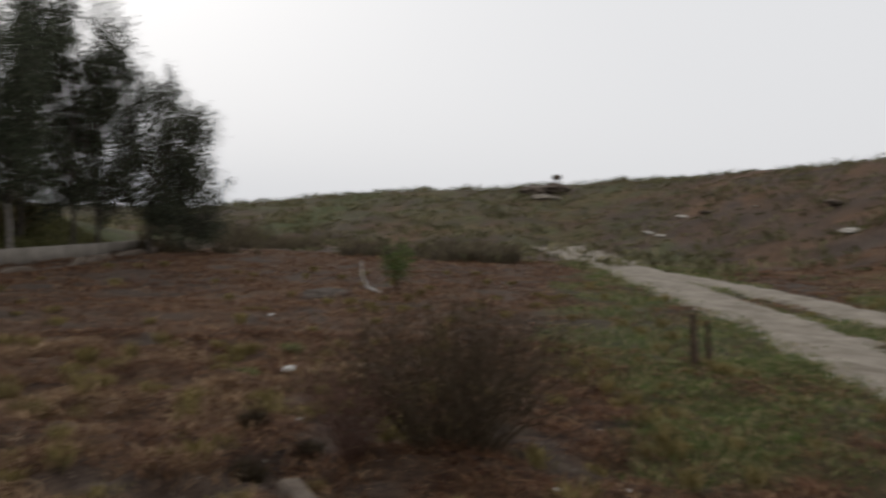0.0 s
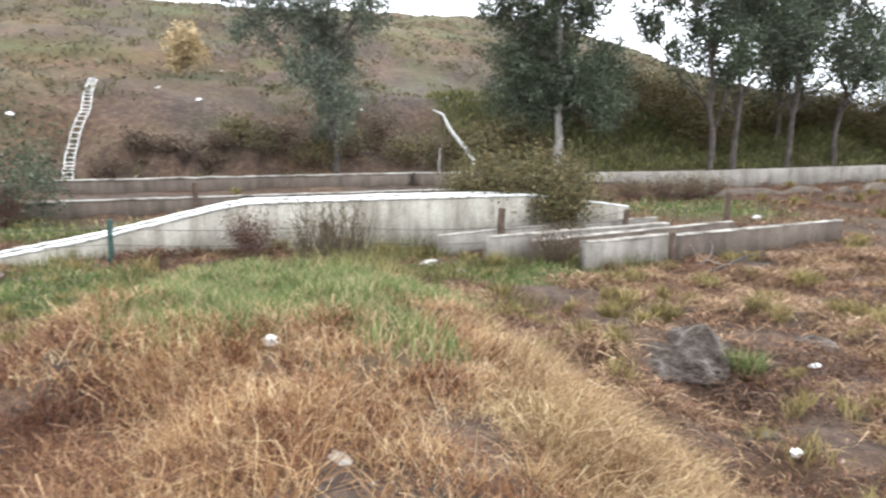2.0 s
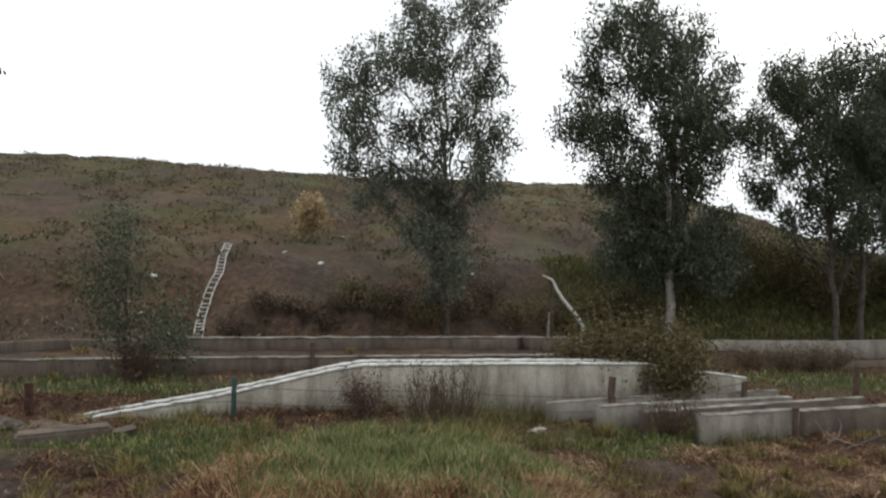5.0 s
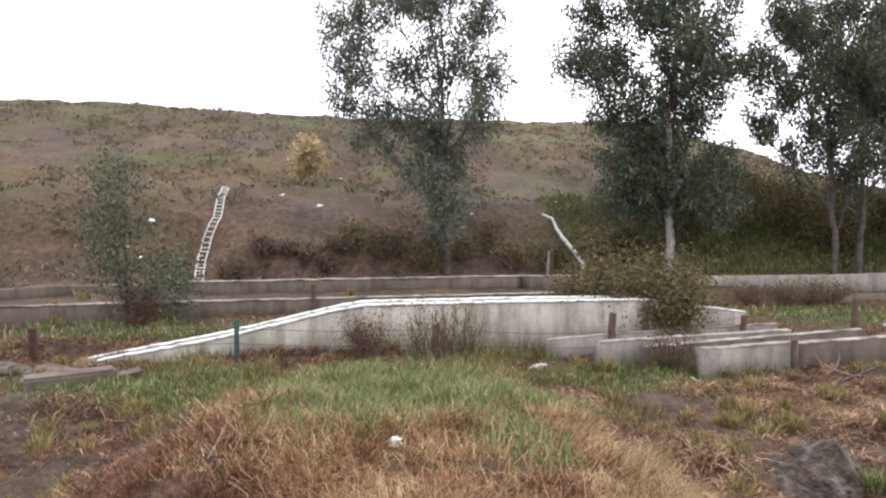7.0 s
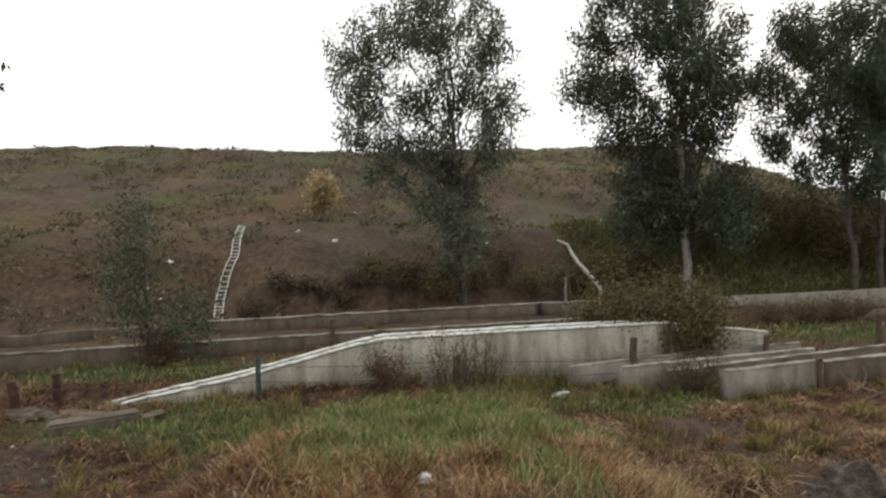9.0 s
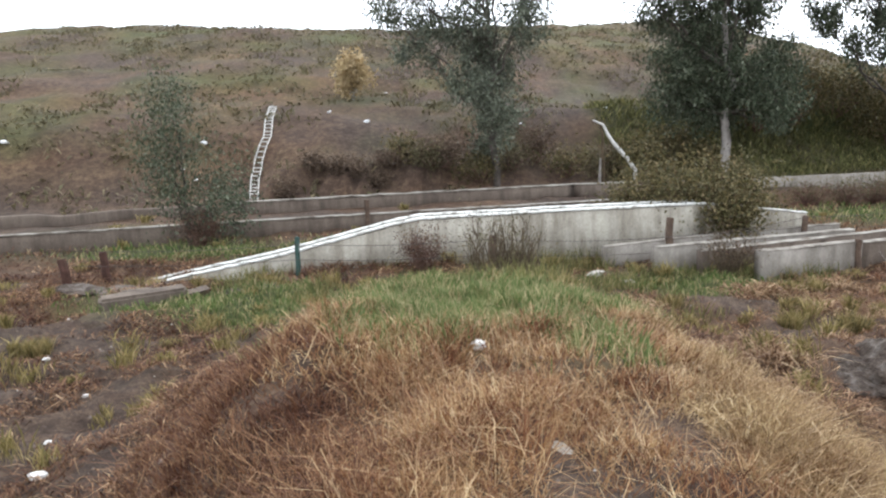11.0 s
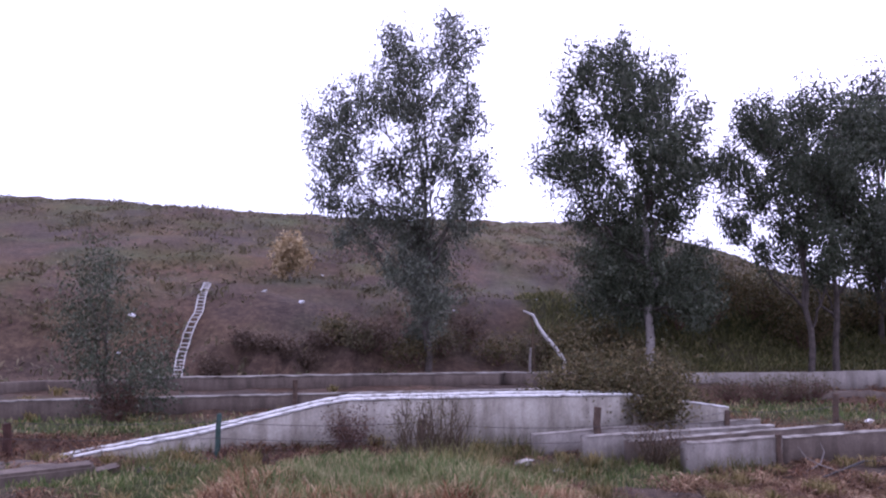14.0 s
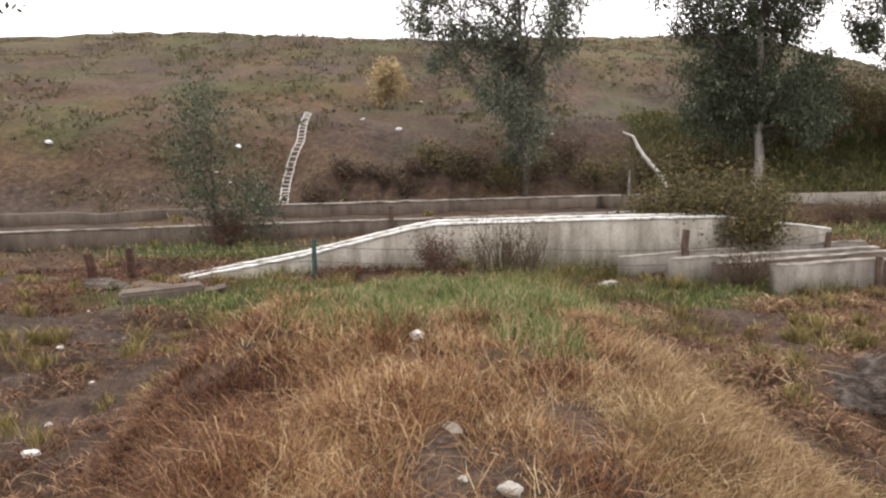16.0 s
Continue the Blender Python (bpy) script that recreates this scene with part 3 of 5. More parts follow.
def add_post(x, y, tall, wide, material, label, seed, square=False, tilt=(0, 0)):
    v, f, tri = post_mesh(tall, wide, square, seed)
    bm = bmesh.new()
    vs = [bm.verts.new(c) for c in v]
    for q in f:
        bm.faces.new([vs[k] for k in q])
    for q in tri:
        bm.faces.new([vs[k] for k in q[:3]])
    bmesh.ops.recalc_face_normals(bm, faces=bm.faces)
    ob = part("fence_post", bm, material)
    ob.matrix_world = pose(x, y, ground_z(x, y), tilt[0], tilt[1], 25 * seed % 90)
    return tagged(ob, label, "fence post", "posts of the wire fence")


POSTS = [(-8.69, 14.98, 0.62, 0.20, M_RUST, "short brown wooden fence post in the weeds"),
         (-8.51, 16.28, 0.66, 0.18, M_RUST, "short brown wooden fence post beside the ramp"),
         (-4.1, 15.75, 0.88, 0.11, M_GREENPOST, "green painted steel fence post before the ramp"),
         (0.0, 15.9, 0.80, 0.17, M_WOOD, "weathered grey-brown fence post behind a dry shrub"),
         (3.8, 16.35, 1.12, 0.17, M_WOOD, "dark weathered square fence post by the weir"),
         (7.35, 18.2, 0.78, 0.15, M_WOOD, "dark fence post at the end of the weir"),
         (10.9, 19.9, 1.05, 0.16, M_WOOD, "dark fence post in green grass"),
         (7.40, 15.70, 0.66, 0.15, M_WOOD, "weathered brown post between the low walls"),
         (-3.6, 22.6, 0.95, 0.16, M_WOOD, "dark post before the channel wall"),
         (-7.9, 21.4, 0.85, 0.16, M_WOOD, "dark post before the channel wall")]
for k, (x, y, tall, wide, m, text) in enumerate(POSTS):
    add_post(x, y, tall, wide, m, text, k + 3, k == 4, (((k * 37 % 7) - 3) * 0.6, ((k * 53 % 9) - 4) * 0.6) if k > 1 else (0.5, -1))

wire = tagged(empty("barbed_wire", -4.1, 15.75, 0.2), "rusty barbed wire strung between the fence posts", "barbed wire")
line = [(-8.9, 15.4), (-4.1, 15.65), (0.0, 15.8), (3.8, 16.25), (7.35, 18.1), (10.9, 19.8)]
for h in (0.42, 0.74):
    soup = Soup()
    for (x0, y0), (x1, y1) in zip(line[:-1], line[1:]):
        t = np.linspace(0, 1, 14)
        z0, z1 = ground_z(x0, y0) + h, ground_z(x1, y1) + h
        z = z0 + (z1 - z0) * t - 0.10 * t * (1 - t) * (2 + h)
        soup.add(*tube(np.stack([x0 + (x1 - x0) * t, y0 + (y1 - y0) * t, z], 1), np.full(14, 0.006), 4))
        for b in np.arange(0.05, 1, 0.045):
            c = np.array([x0 + (x1 - x0) * b, y0 + (y1 - y0) * b, z0 + (z1 - z0) * b - 0.10 * b * (1 - b) * (2 + h)])
            soup.add(*tube([c - (0.012, 0, 0.03), c, c + (0.012, 0, 0.03)], [0.004] * 3, 3))
    under(part_np("strand", *soup.out(), M_WIRE), wire)


# ---------------------------------------------------------------- ladder on the slope
def slope_ladder():
    path = np.array([(-8.2, 26.5), (-8.56, 28.0), (-8.7, 29.15), (-8.62, 30.25), (-9.35, 34.1)])
    foot = (path[0, 0], path[0, 1], ground_z(*path[0]))
    ob = tagged(empty("slope_ladder", *foot), "long white weathered ladder lying on the hill slope", "ladder")
    t = np.linspace(0, 4, 40)
    cx, cy = np.interp(t, range(5), path[:, 0]), np.interp(t, range(5), path[:, 1])
    cz = height(cx, cy) + 0.10
    for side in (-0.15, 0.15):
        under(part_np("rail", *tube(np.stack([cx + side, cy, cz], 1), np.full(40, 0.027), 5), M_LADDER), ob)
    run = np.r_[0, np.cumsum(np.sqrt(np.diff(cx) ** 2 + np.diff(cy) ** 2 + np.diff(cz) ** 2))]
    for s in np.arange(0.15, run[-1], 0.3):
        x, y, z = (np.interp(s, run, c) for c in (cx, cy, cz))
        under(part_np("rung", *tube([(x - 0.16, y, z), (x, y, z), (x + 0.16, y, z)], [0.024] * 3, 5), M_LADDER), ob)


slope_ladder()


# ---------------------------------------------------------------- trees
def leaf_quads(c, n, spread, size, rng, droop=0.75):
    """Narrow drooping leaves scattered about the points c."""
    p = np.repeat(c, n, 0)
    k = len(p)
    p = p + rng.standard_normal((k, 3)) * spread
    d = rng.standard_normal((k, 3)) * 0.55
    d[:, 2] -= droop
    d /= np.linalg.norm(d, axis=1, keepdims=True)
    s = np.cross(d, rng.standard_normal((k, 3)))
    s /= np.linalg.norm(s, axis=1, keepdims=True) + 1e-9
    ln = size * (0.6 + 0.8 * rng.random(k))[:, None]
    a, m, b = p, p + d * ln * 0.5, p + d * ln
    w = s * ln * 0.22
    v = np.stack([a, m + w, b, m - w], 1).reshape(-1, 3)
    return v, np.arange(k * 4).reshape(-1, 4)


def limb_path(a, b, rng, sag=0.12, n=8):
    t = np.linspace(0, 1, n)[:, None]
    a, b = np.array(a, float), np.array(b, float)
    ln = np.linalg.norm(b - a)
    wob = rng.standard_normal((n, 3)) * 0.03 * ln * np.sin(t * np.pi)
    up = np.array([0, 0, 1]) * sag * ln * np.sin(t * np.pi)
    return a + (b - a) * t + wob - up * 0.5


def tree(x, y, lobes, trunk_r, seed, label, leaf=L_EUC, bark=M_BARK, leaves=14000, size=0.24, lean=(0, 0), fork=0.3, clump=0.30, z=None):
    """A tree from its crown's lobes (sideways, up, radius), with a trunk and a limb to each lobe."""
    rng = np.random.default_rng(seed)
    z = ground_z(x, y) - 0.05 if z is None else z
    ob = tagged(empty("eucalyptus_tree", x, y, z), label, "tree", "trees along the back wall")
    tall = max(l[1] + l[2] for l in lobes)
    top = np.array([lean[0], lean[1], tall * 0.72])
    trunk = limb_path((0, 0, -0.3), top, rng, 0.0, 12)
    straight = np.linspace(0, 1, 12)[:, None] * (top + (0, 0, 0.3)) - (0, 0, 0.3)
    trunk = straight + 0.4 * (trunk - straight)
    limbs, twigs = [], Soup()
    stem = tube(trunk, trunk_r * np.linspace(1.15, 0.22, 12), 9)
    centres = []
    for dx, dz, r in lobes:
        r = r * 1.08
        dy = rng.uniform(-1, 1) * 1.3
        c = np.array([dx, dy, dz])
        start = np.clip((dz - 1.6 * r) / (tall * 0.72) * rng.uniform(0.7, 1.0), 0.36, 0.95)
        s = trunk[int(start * 11)]
        lp = limb_path(s, c, rng)
        lr = trunk_r * (0.55 - 0.3 * start)
        limbs.append(tube(lp, lr * np.linspace(1, 0.3, 8), 6))
        m = max(7, int(20 * r * r / 1.2))
        q = rng.standard_normal((m, 3))
        q *= (rng.random((m, 1)) ** 0.35) * r / np.linalg.norm(q, axis=1, keepdims=True)
        q[:, 1] *= 1.15
        for e in c + q:
            tp = limb_path(lp[rng.integers(4, 8)], e, rng, 0.1, 4)
            twigs.add(*tube(tp, lr * 0.28 * np.linspace(1, 0.25, 4), 3))
            centres.append(e)
            centres.append(tp[2] + rng.standard_normal(3) * 0.12)
    centres = np.array(centres)
    per = max(10, int(leaves / len(centres)))
    for name, (v, f), mat, sm in (("trunk", stem, bark, True), ("branchwork", twigs.out(), M_BARK, False),
                                  ("crown", leaf_quads(centres, per, np.array([clump, clump, clump * 1.25]), size, rng), leaf, False)):
        tagged(part_np(name, v, f, mat, ob, smooth=sm), kind="" if name == "trunk" else "stuff")
    for v, f in limbs:
        part_np("limb", v, f, M_BARK, ob, smooth=True)
    return ob


def px(lobes, fx, fy, k):
    """Lobes given in a drawing's units about its foot, scaled to metres."""
    return [((a - fx) * k, (fy - b) * k, r * k) for a, b, r in lobes]


T1 = [(735, 85, 52), (845, 65, 58), (690, 140, 52), (620, 205, 64), (765, 165, 78), (865, 165, 56), (635, 285, 55), (720, 265, 50), (800, 265, 55), (875, 285, 55), (690, 345, 45), (625, 345, 35), (770, 375, 65), (850, 370, 50), (665, 405, 40), (790, 445, 60), (750, 470, 40), (810, 520, 50), (790, 570, 40)]
T2 = [(1078, 105, 46), (1160, 65, 58), (1245, 110, 52), (1068, 180, 50), (1150, 170, 75), (1260, 195, 58), (1018, 272, 45), (1095, 265, 60), (1190, 270, 75), (1285, 270, 45), (1072, 350, 36), (1150, 360, 70), (1240, 350, 60), (1130, 430, 62), (1210, 440, 72), (1290, 440, 48), (1110, 500, 48), (1190, 510, 58), (1265, 505, 52), (1305, 520, 36)]
T3 = [(1540, 150, 50), (1470, 185, 58), (1410, 200, 42), (1370, 270, 48), (1460, 285, 70), (1545, 265, 55), (1395, 355, 38), (1500, 360, 48), (1545, 420, 45), (1440, 405, 26)]
tree(0.35, 29.2, px(T1, 800, 655, 0.0211), 0.13, 21, "tall grey-green eucalyptus tree with an open crown", leaf=L_HAZYEUC, leaves=56000, size=0.13, lean=(-0.3, 0), clump=0.18)
tree(9.15, 30.2, px(T2, 1200, 650, 0.0229), 0.18, 22, "tall dense dark green eucalyptus tree with a pale trunk", L_EUC, M_PALEBARK, 78000, 0.145, clump=0.19)
tree(16.6, 31.8, px(T3, 1530, 655, 0.0242), 0.13, 23, "tall eucalyptus tree with slender dark trunks", L_EUC, M_BARK, 42000, 0.135, lean=(-0.6, 0), clump=0.18)


def grown(tall, wide, low, count, seed):
    """Lobes of a roadside eucalyptus: tall, narrow and ragged."""
    rng = np.random.default_rng(seed)
    out = []
    for k in range(count + 3):
        h = low + (tall - low) * (k + 0.5) / (count + 3)
        s = np.sin(np.pi * (0.12 + 0.8 * (h - low) / (tall - low))) ** 0.7
        out.append((rng.uniform(-1, 1) * wide * s, h, wide * rng.uniform(0.42, 0.60)))
    return out


ROW = [(18.2, 33.0, 12.0, 2.3, 4.5, 12, "slender eucalyptus tree in a dense row", M_BARK), (21.5, 34.0, 12.5, 2.5, 4.0, 13, "slender eucalyptus tree in a dense row", M_BARK),
       (25.0, 35.6, 13.0, 2.4, 4.5, 12, "slender eucalyptus tree in a dense row", M_BARK), (29.6, 36.2, 12.5, 2.9, 4.2, 12, "eucalyptus tree with a forked white trunk", M_PALEBARK),
       (32.5, 39.0, 14.5, 2.8, 2.5, 16, "tall dark eucalyptus tree in a dense row", M_BARK), (35.2, 37.8, 15.0, 2.6, 2.5, 16, "tall dark eucalyptus tree in a dense row", M_BARK),
       (38.0, 38.8, 13.0, 2.6, 2.5, 14, "tall dark eucalyptus tree in a dense row", M_BARK), (41.2, 37.6, 11.6, 2.8, 1.8, 15, "eucalyptus tree at the end of the row", M_BARK),
       (45.0, 38.0, 10.2, 3.2, 1.6, 16, "low spreading eucalyptus tree at the end of the row", M_BARK), (23.0, 37.5, 13.5, 2.6, 4.0, 12, "slender eucalyptus tree in a dense row", M_BARK)]
for k, (x, y, tall, wide, low, count, text, bark) in enumerate(ROW):
    tree(x, y, grown(tall, wide, low, count, 60 + k), 0.13, 80 + k, text, L_DARK if k > 3 else L_EUC, bark, 20000 if k < 4 else 25000, 0.165, fork=0.2, clump=0.2)
tree(-14.8, 18.6, [(2.0, 8.1, 0.95), (1.2, 9.3, 1.1), (0, 9.9, 1.3), (-1.4, 8.9, 1.2), (-0.6, 8.0, 1.0), (0.5, 11.0, 1.1), (2.3, 9.0, 0.8)], 0.2, 41, "eucalyptus tree with drooping leafy branches", leaves=7000)
sapling = tree(-8.3, 20.6, [(0.1, 4.2, 0.45), (-0.1, 3.5, 0.6), (0.2, 2.7, 0.7), (-0.5, 2.3, 0.5), (1.1, 1.9, 0.55), (1.6, 1.3, 0.6), (0.7, 1.2, 0.5), (-0.1, 1.6, 0.6)], 0.06, 42, "thin grey-green sapling beside the channel wall", L_EUC, M_BARK, 7000, 0.095, clump=0.3)


# ---------------------------------------------------------------- shrubs
def shrub(name, x, y, wide, tall, label, category, leaf, seed, stems=26, leaves=1500, size=0.07, twig=M_TWIG, lift=0.0, spread=0.16, thin=0.012, group="", foot=0.12, bushy=0.16):
    """Many stems from one foot, forking into twigs, with small leaves."""
    rng = np.random.default_rng(seed)
    ob = tagged(empty(name, x, y, ground_z(x, y) + lift), label, category, group)
    soup, tips = Soup(), []
    for k in range(stems):
        az, out = rng.random() * 6.283, wide * np.sqrt(rng.random())
        e = np.array([np.cos(az) * out, np.sin(az) * out, tall * rng.uniform(0.55, 1.0) * (1 - 0.25 * (out / wide) ** 2)])
        p = limb_path((foot * out * np.cos(az), foot * out * np.sin(az), -0.05), e, rng, -0.15, 7)
        soup.add(*tube(p, thin * np.linspace(1, 0.3, 7), 4))
        tips += [p[5], p[6]]
        for _ in range(3):
            s = p[rng.integers(2, 6)]
            q = limb_path(s, s + rng.standard_normal(3) * bushy * tall + (0, 0, 0.22 * tall), rng, 0.0, 4)
            soup.add(*tube(q, thin * 0.5 * np.linspace(1, 0.4, 4), 3))
            tips.append(q[3])
    tagged(part_np("branchwork", *soup.out(), twig, ob), kind="stuff")
    if leaves:
        tagged(part_np("foliage", *leaf_quads(np.array(tips), max(2, int(leaves / len(tips))), spread, size, rng, 0.1), leaf, ob), kind="stuff")
    return ob


M_STEM = surface("olive_brown_stems", [(0.3, (0.05, 0.036, 0.022)), (0.7, (0.12, 0.088, 0.055))], 7.0, 0.9)
L_BROWNISH = foliage("reddish_brown_leaves", [(0.0, (0.035, 0.020, 0.015)), (0.6, (0.085, 0.048, 0.032)), (1.0, (0.16, 0.10, 0.055))])
shrub("bush", 5.6, 18.15, 0.6, 1.5, "olive green bush growing over the weir wall", "bush", L_BUSH, 101, 60, 8000, 0.09, spread=0.2)
shrub("bush", 4.35, 19.2, 1.3, 1.85, "broad olive green bush behind the weir wall", "bush", L_BUSH, 102, 70, 13000, 0.09, spread=0.22)
shrub("bush", 5.9, 19.4, 1.1, 1.9, "broad olive green bush behind the weir wall", "bush", L_BUSH, 103, 60, 10000, 0.09, spread=0.22)
shrub("dry_shrub", 0.15, 12.6, 0.72, 1.4, "leafless brown shrub with upright stems before the weir", "shrub", L_SCRUB, 104, 75, 420, 0.05, M_STEM, thin=0.012, foot=0.5, bushy=0.07)
shrub("dry_shrub", -1.5, 16.2, 0.42, 0.9, "dry reddish brown shrub against the weir wall", "shrub", L_BROWNISH, 105, 40, 1800, 0.05)
shrub("dry_shrub", -7.9, 20.3, 0.7, 1.0, "dark purplish dry shrub before the channel wall", "shrub", L_BROWNISH, 116, 60, 2600, 0.06)
shrub("dry_shrub", 4.65, 15.2, 0.6, 0.95, "dry brown shrub between the low walls", "shrub", L_BROWNISH, 106, 44, 600, 0.05, M_STEM)
shrub("dry_shrub", 10.3, 3.5, 1.75, 2.25, "large reddish brown dry shrub in the field", "shrub", L_BROWNISH, 107, 210, 2200, 0.05, M_STEM, thin=0.013, foot=0.25, bushy=0.10)
shrub("dry_shrub", 9.4, 4.6, 1.0, 1.5, "dry shrub with a few yellow leaves", "shrub", L_BUSH, 108, 60, 700, 0.05)
for k, (x, y) in enumerate(((10.8, 26.3), (11.9, 26.2), (13.0, 26.6), (14.0, 27.0))):
    shrub("dry_shrub", x, y, 0.75, 0.8 + 0.1 * (k % 2), "reddish brown dry weeds before the back wall", "shrub", L_SCRUB, 111 + k, 60, 900, 0.07, spread=0.14, group="reddish weeds before the back wall")
shrub("green_shrub", 30.4, 13.9, 0.5, 1.7, "small fresh green shrub alone in the field", "shrub", L_GREEN, 109, 20, 1100, 0.12, spread=0.2)
shrub("dry_plume_bush", -6.35, 37.9, 0.34, 1.95, "pale yellow dry plume bush on the hill", "bush", L_PALE, 110, 80, 6000, 0.2, M_BLEACHED, spread=0.14)
HB = np.random.default_rng(9)
for k in range(17):
    x = 5.5 + k * 1.75 + HB.uniform(-0.6, 0.6)
    y = back_line(x) + (HB.uniform(3.0, 6.0) if x > 10 else HB.uniform(1.2, 2.4))
    small = 0.55 if x < 10 else 1.0
    shrub("bush", x, y, HB.uniform(1.5, 2.3) * small, HB.uniform(1.5, 2.8) * small, "dense olive bush at the foot of the hill", "bush", L_BUSH, 120 + k, 30, 4200, 0.15, spread=0.32, group="bushes at the foot of the hill")
L_BROWN = foliage("dark_brown_scrub_leaves", [(0.0, (0.062, 0.042, 0.030)), (0.6, (0.125, 0.088, 0.062)), (1.0, (0.20, 0.148, 0.102))])
for k in range(7):
    x = -7.2 + k * 0.75 + HB.uniform(-0.3, 0.3)
    y = back_line(x) + HB.uniform(1.8, 3.1)
    shrub("bush", x, y, HB.uniform(0.3, 0.7), HB.uniform(0.18, 0.4), "dark brown dry bush under the eroded bank", "bush", L_BROWN, 180 + k, 20, 1400, 0.1, spread=0.16, group="dry bushes under the bank")
for k in range(9):
    x = -3.5 + k * 1.1 + HB.uniform(-0.5, 0.5)
    y = back_line(x) + HB.uniform(1.2, 3.4)
    shrub("bush", x, y, HB.uniform(0.6, 1.1), HB.uniform(0.6, 1.3), "scrubby brown-green bush on the bank", "bush", (L_BUSH, L_SCRUB, L_BROWN)[k % 3], 150 + k, 22, 1500, 0.12, spread=0.22, group="bushes on the bank")


# ---------------------------------------------------------------- dead wood
def dead_trunk(pts, radii, label, material=M_BLEACHED, name="dead_wood"):
    x, y, z = pts[0]
    ob = part_np(name, *tube(np.array(pts) - np.array(pts[0]), radii, 7), material, smooth=True)
    ob.matrix_world = pose(x, y, z)
    return tagged(ob, label, "dead wood")


gzf = ground_z
dead_trunk([(5.66, 29.6, gzf(5.66, 29.6) - 0.05), (5.62, 29.6, 1.38), (5.27, 29.6, 1.86), (4.81, 29.6, 2.38), (4.58, 29.6, 2.74), (4.41, 29.6, 3.1), (4.02, 29.6, 3.27)], [0.09, 0.085, 0.08, 0.075, 0.065, 0.05, 0.03], "bleached white dead trunk leaning over the bank")
dead_trunk([(4.45, 29.7, gzf(4.45, 29.7) - 0.05), (4.4, 29.7, 1.9), (4.42, 29.7, 2.6), (4.3, 29.7, 3.25)], [0.08, 0.07, 0.055, 0.04], "dark broken dead stump on the bank", M_STEM)
dead_trunk([(4.27, 29.5, gzf(4.27, 29.5) - 0.05), (4.28, 29.5, 1.4), (4.3, 29.5, 1.85)], [0.06, 0.05, 0.035], "short pale dead stem by the back wall", M_PALEBARK)
dead_trunk([(18.9, 1.0, gzf(18.9, 1.0) - 0.1), (18.75, 1.05, 0.8), (18.6, 1.1, 1.5)], [0.11, 0.09, 0.06], "dark weathered stump beside the track", M_WOOD)
dead_trunk([(19.2, 0.7, gzf(19.2, 0.7) - 0.1), (19.1, 0.75, 0.7), (18.9, 0.8, 1.35)], [0.08, 0.06, 0.04], "dark weathered stump beside the track", M_WOOD)

dead_trunk([(7.75, 15.3, gzf(7.75, 15.3) + 0.02), (8.0, 15.2, 0.34), (8.05, 15.15, 0.58), (8.0, 15.2, 0.74)], [0.014, 0.012, 0.009, 0.005], "pale bare dead branch before the low wall", M_PALEBARK, "dead_branch")
dead_trunk([(8.3, 15.2, gzf(8.3, 15.2) + 0.02), (7.95, 15.15, 0.32), (7.7, 15.2, 0.46), (7.55, 15.2, 0.66)], [0.014, 0.011, 0.008, 0.005], "pale bare dead branch before the low wall", M_PALEBARK, "dead_branch")
dead_trunk([(29.3, 14.2, gzf(29.3, 14.2) + 0.05), (29.1, 14.7, 0.42), (29.0, 14.9, 0.9), (29.1, 15.0, 1.5)], [0.06, 0.05, 0.04, 0.02], "pale bare branch beside the green shrub", M_BLEACHED, "dead_branch")


# ---------------------------------------------------------------- stones, rock, rubble
def lump(name, x, y, size, flat, material, label, category, seed, sink=0.3, z=None, group=""):
    rng = random.Random(seed)
    bm = bmesh.new()
    bmesh.ops.create_icosphere(bm, subdivisions=5 if name == "grey_rock" and size > 0.5 else 3, radius=1.0)
    off = Vector((rng.random() * 50, rng.random() * 50, rng.random() * 50))
    for v in bm.verts:
        n = v.co.normalized()
        k = 1 + (0.38 if size < 0.5 else 0.2) * noise.noise(n * 1.4 + off) + 0.16 * noise.noise(n * 3.0 + off) + 0.06 * noise.noise(n * 8.0 + off)
        if size > 0.5:
            k += 0.14 * noise.noise(n * 3.2 + off) + 0.025 * noise.noise(n * 9.0 + off)
        v.co = Vector((n.x * k * size, n.y * k * size * rng.uniform(0.98, 1.02) * 0.8, n.z * k * size * flat))
    ob = part(name, bm, material)
    z = ground_z(x, y) if z is None else z
    ob.matrix_world = pose(x, y, z + size * flat * (1 - 2 * sink), rng.uniform(-12, 12), rng.uniform(-12, 12), rng.uniform(0, 360))
    return tagged(ob, label, category, group)


ST = "white stones on the ground"
BERM = [(-0.19, 4.22, 0.042, 0.75), (-0.12, 5.8, 0.036, 0.8), (0.14, 2.92, 0.055, 0.35), (0.40, 2.42, 0.044, 0.6), (0.23, 2.46, 0.02, 0.6), (-0.06, 2.48, 0.018, 0.6), (0.14, 2.3, 0.02, 0.6), (1.2, 5.0, 0.05, 0.4), (-4.28, 6.4, 0.09, 0.45), (-0.24, 8.2, 0.12, 0.3), (0.4, 4.8, 0.02, 0.8)]
for k, (x, y, s, fl) in enumerate(BERM):
    lump("stone", x, y, s, fl, M_STONE if k in (0, 1, 8) else M_GREYSTONE, "pale whitish stone among dry grass on the berm", "stone", 200 + k, 0.1, ground_z(x, y) + (-0.008 if 3.2 < y < 6 else -0.012), ST)
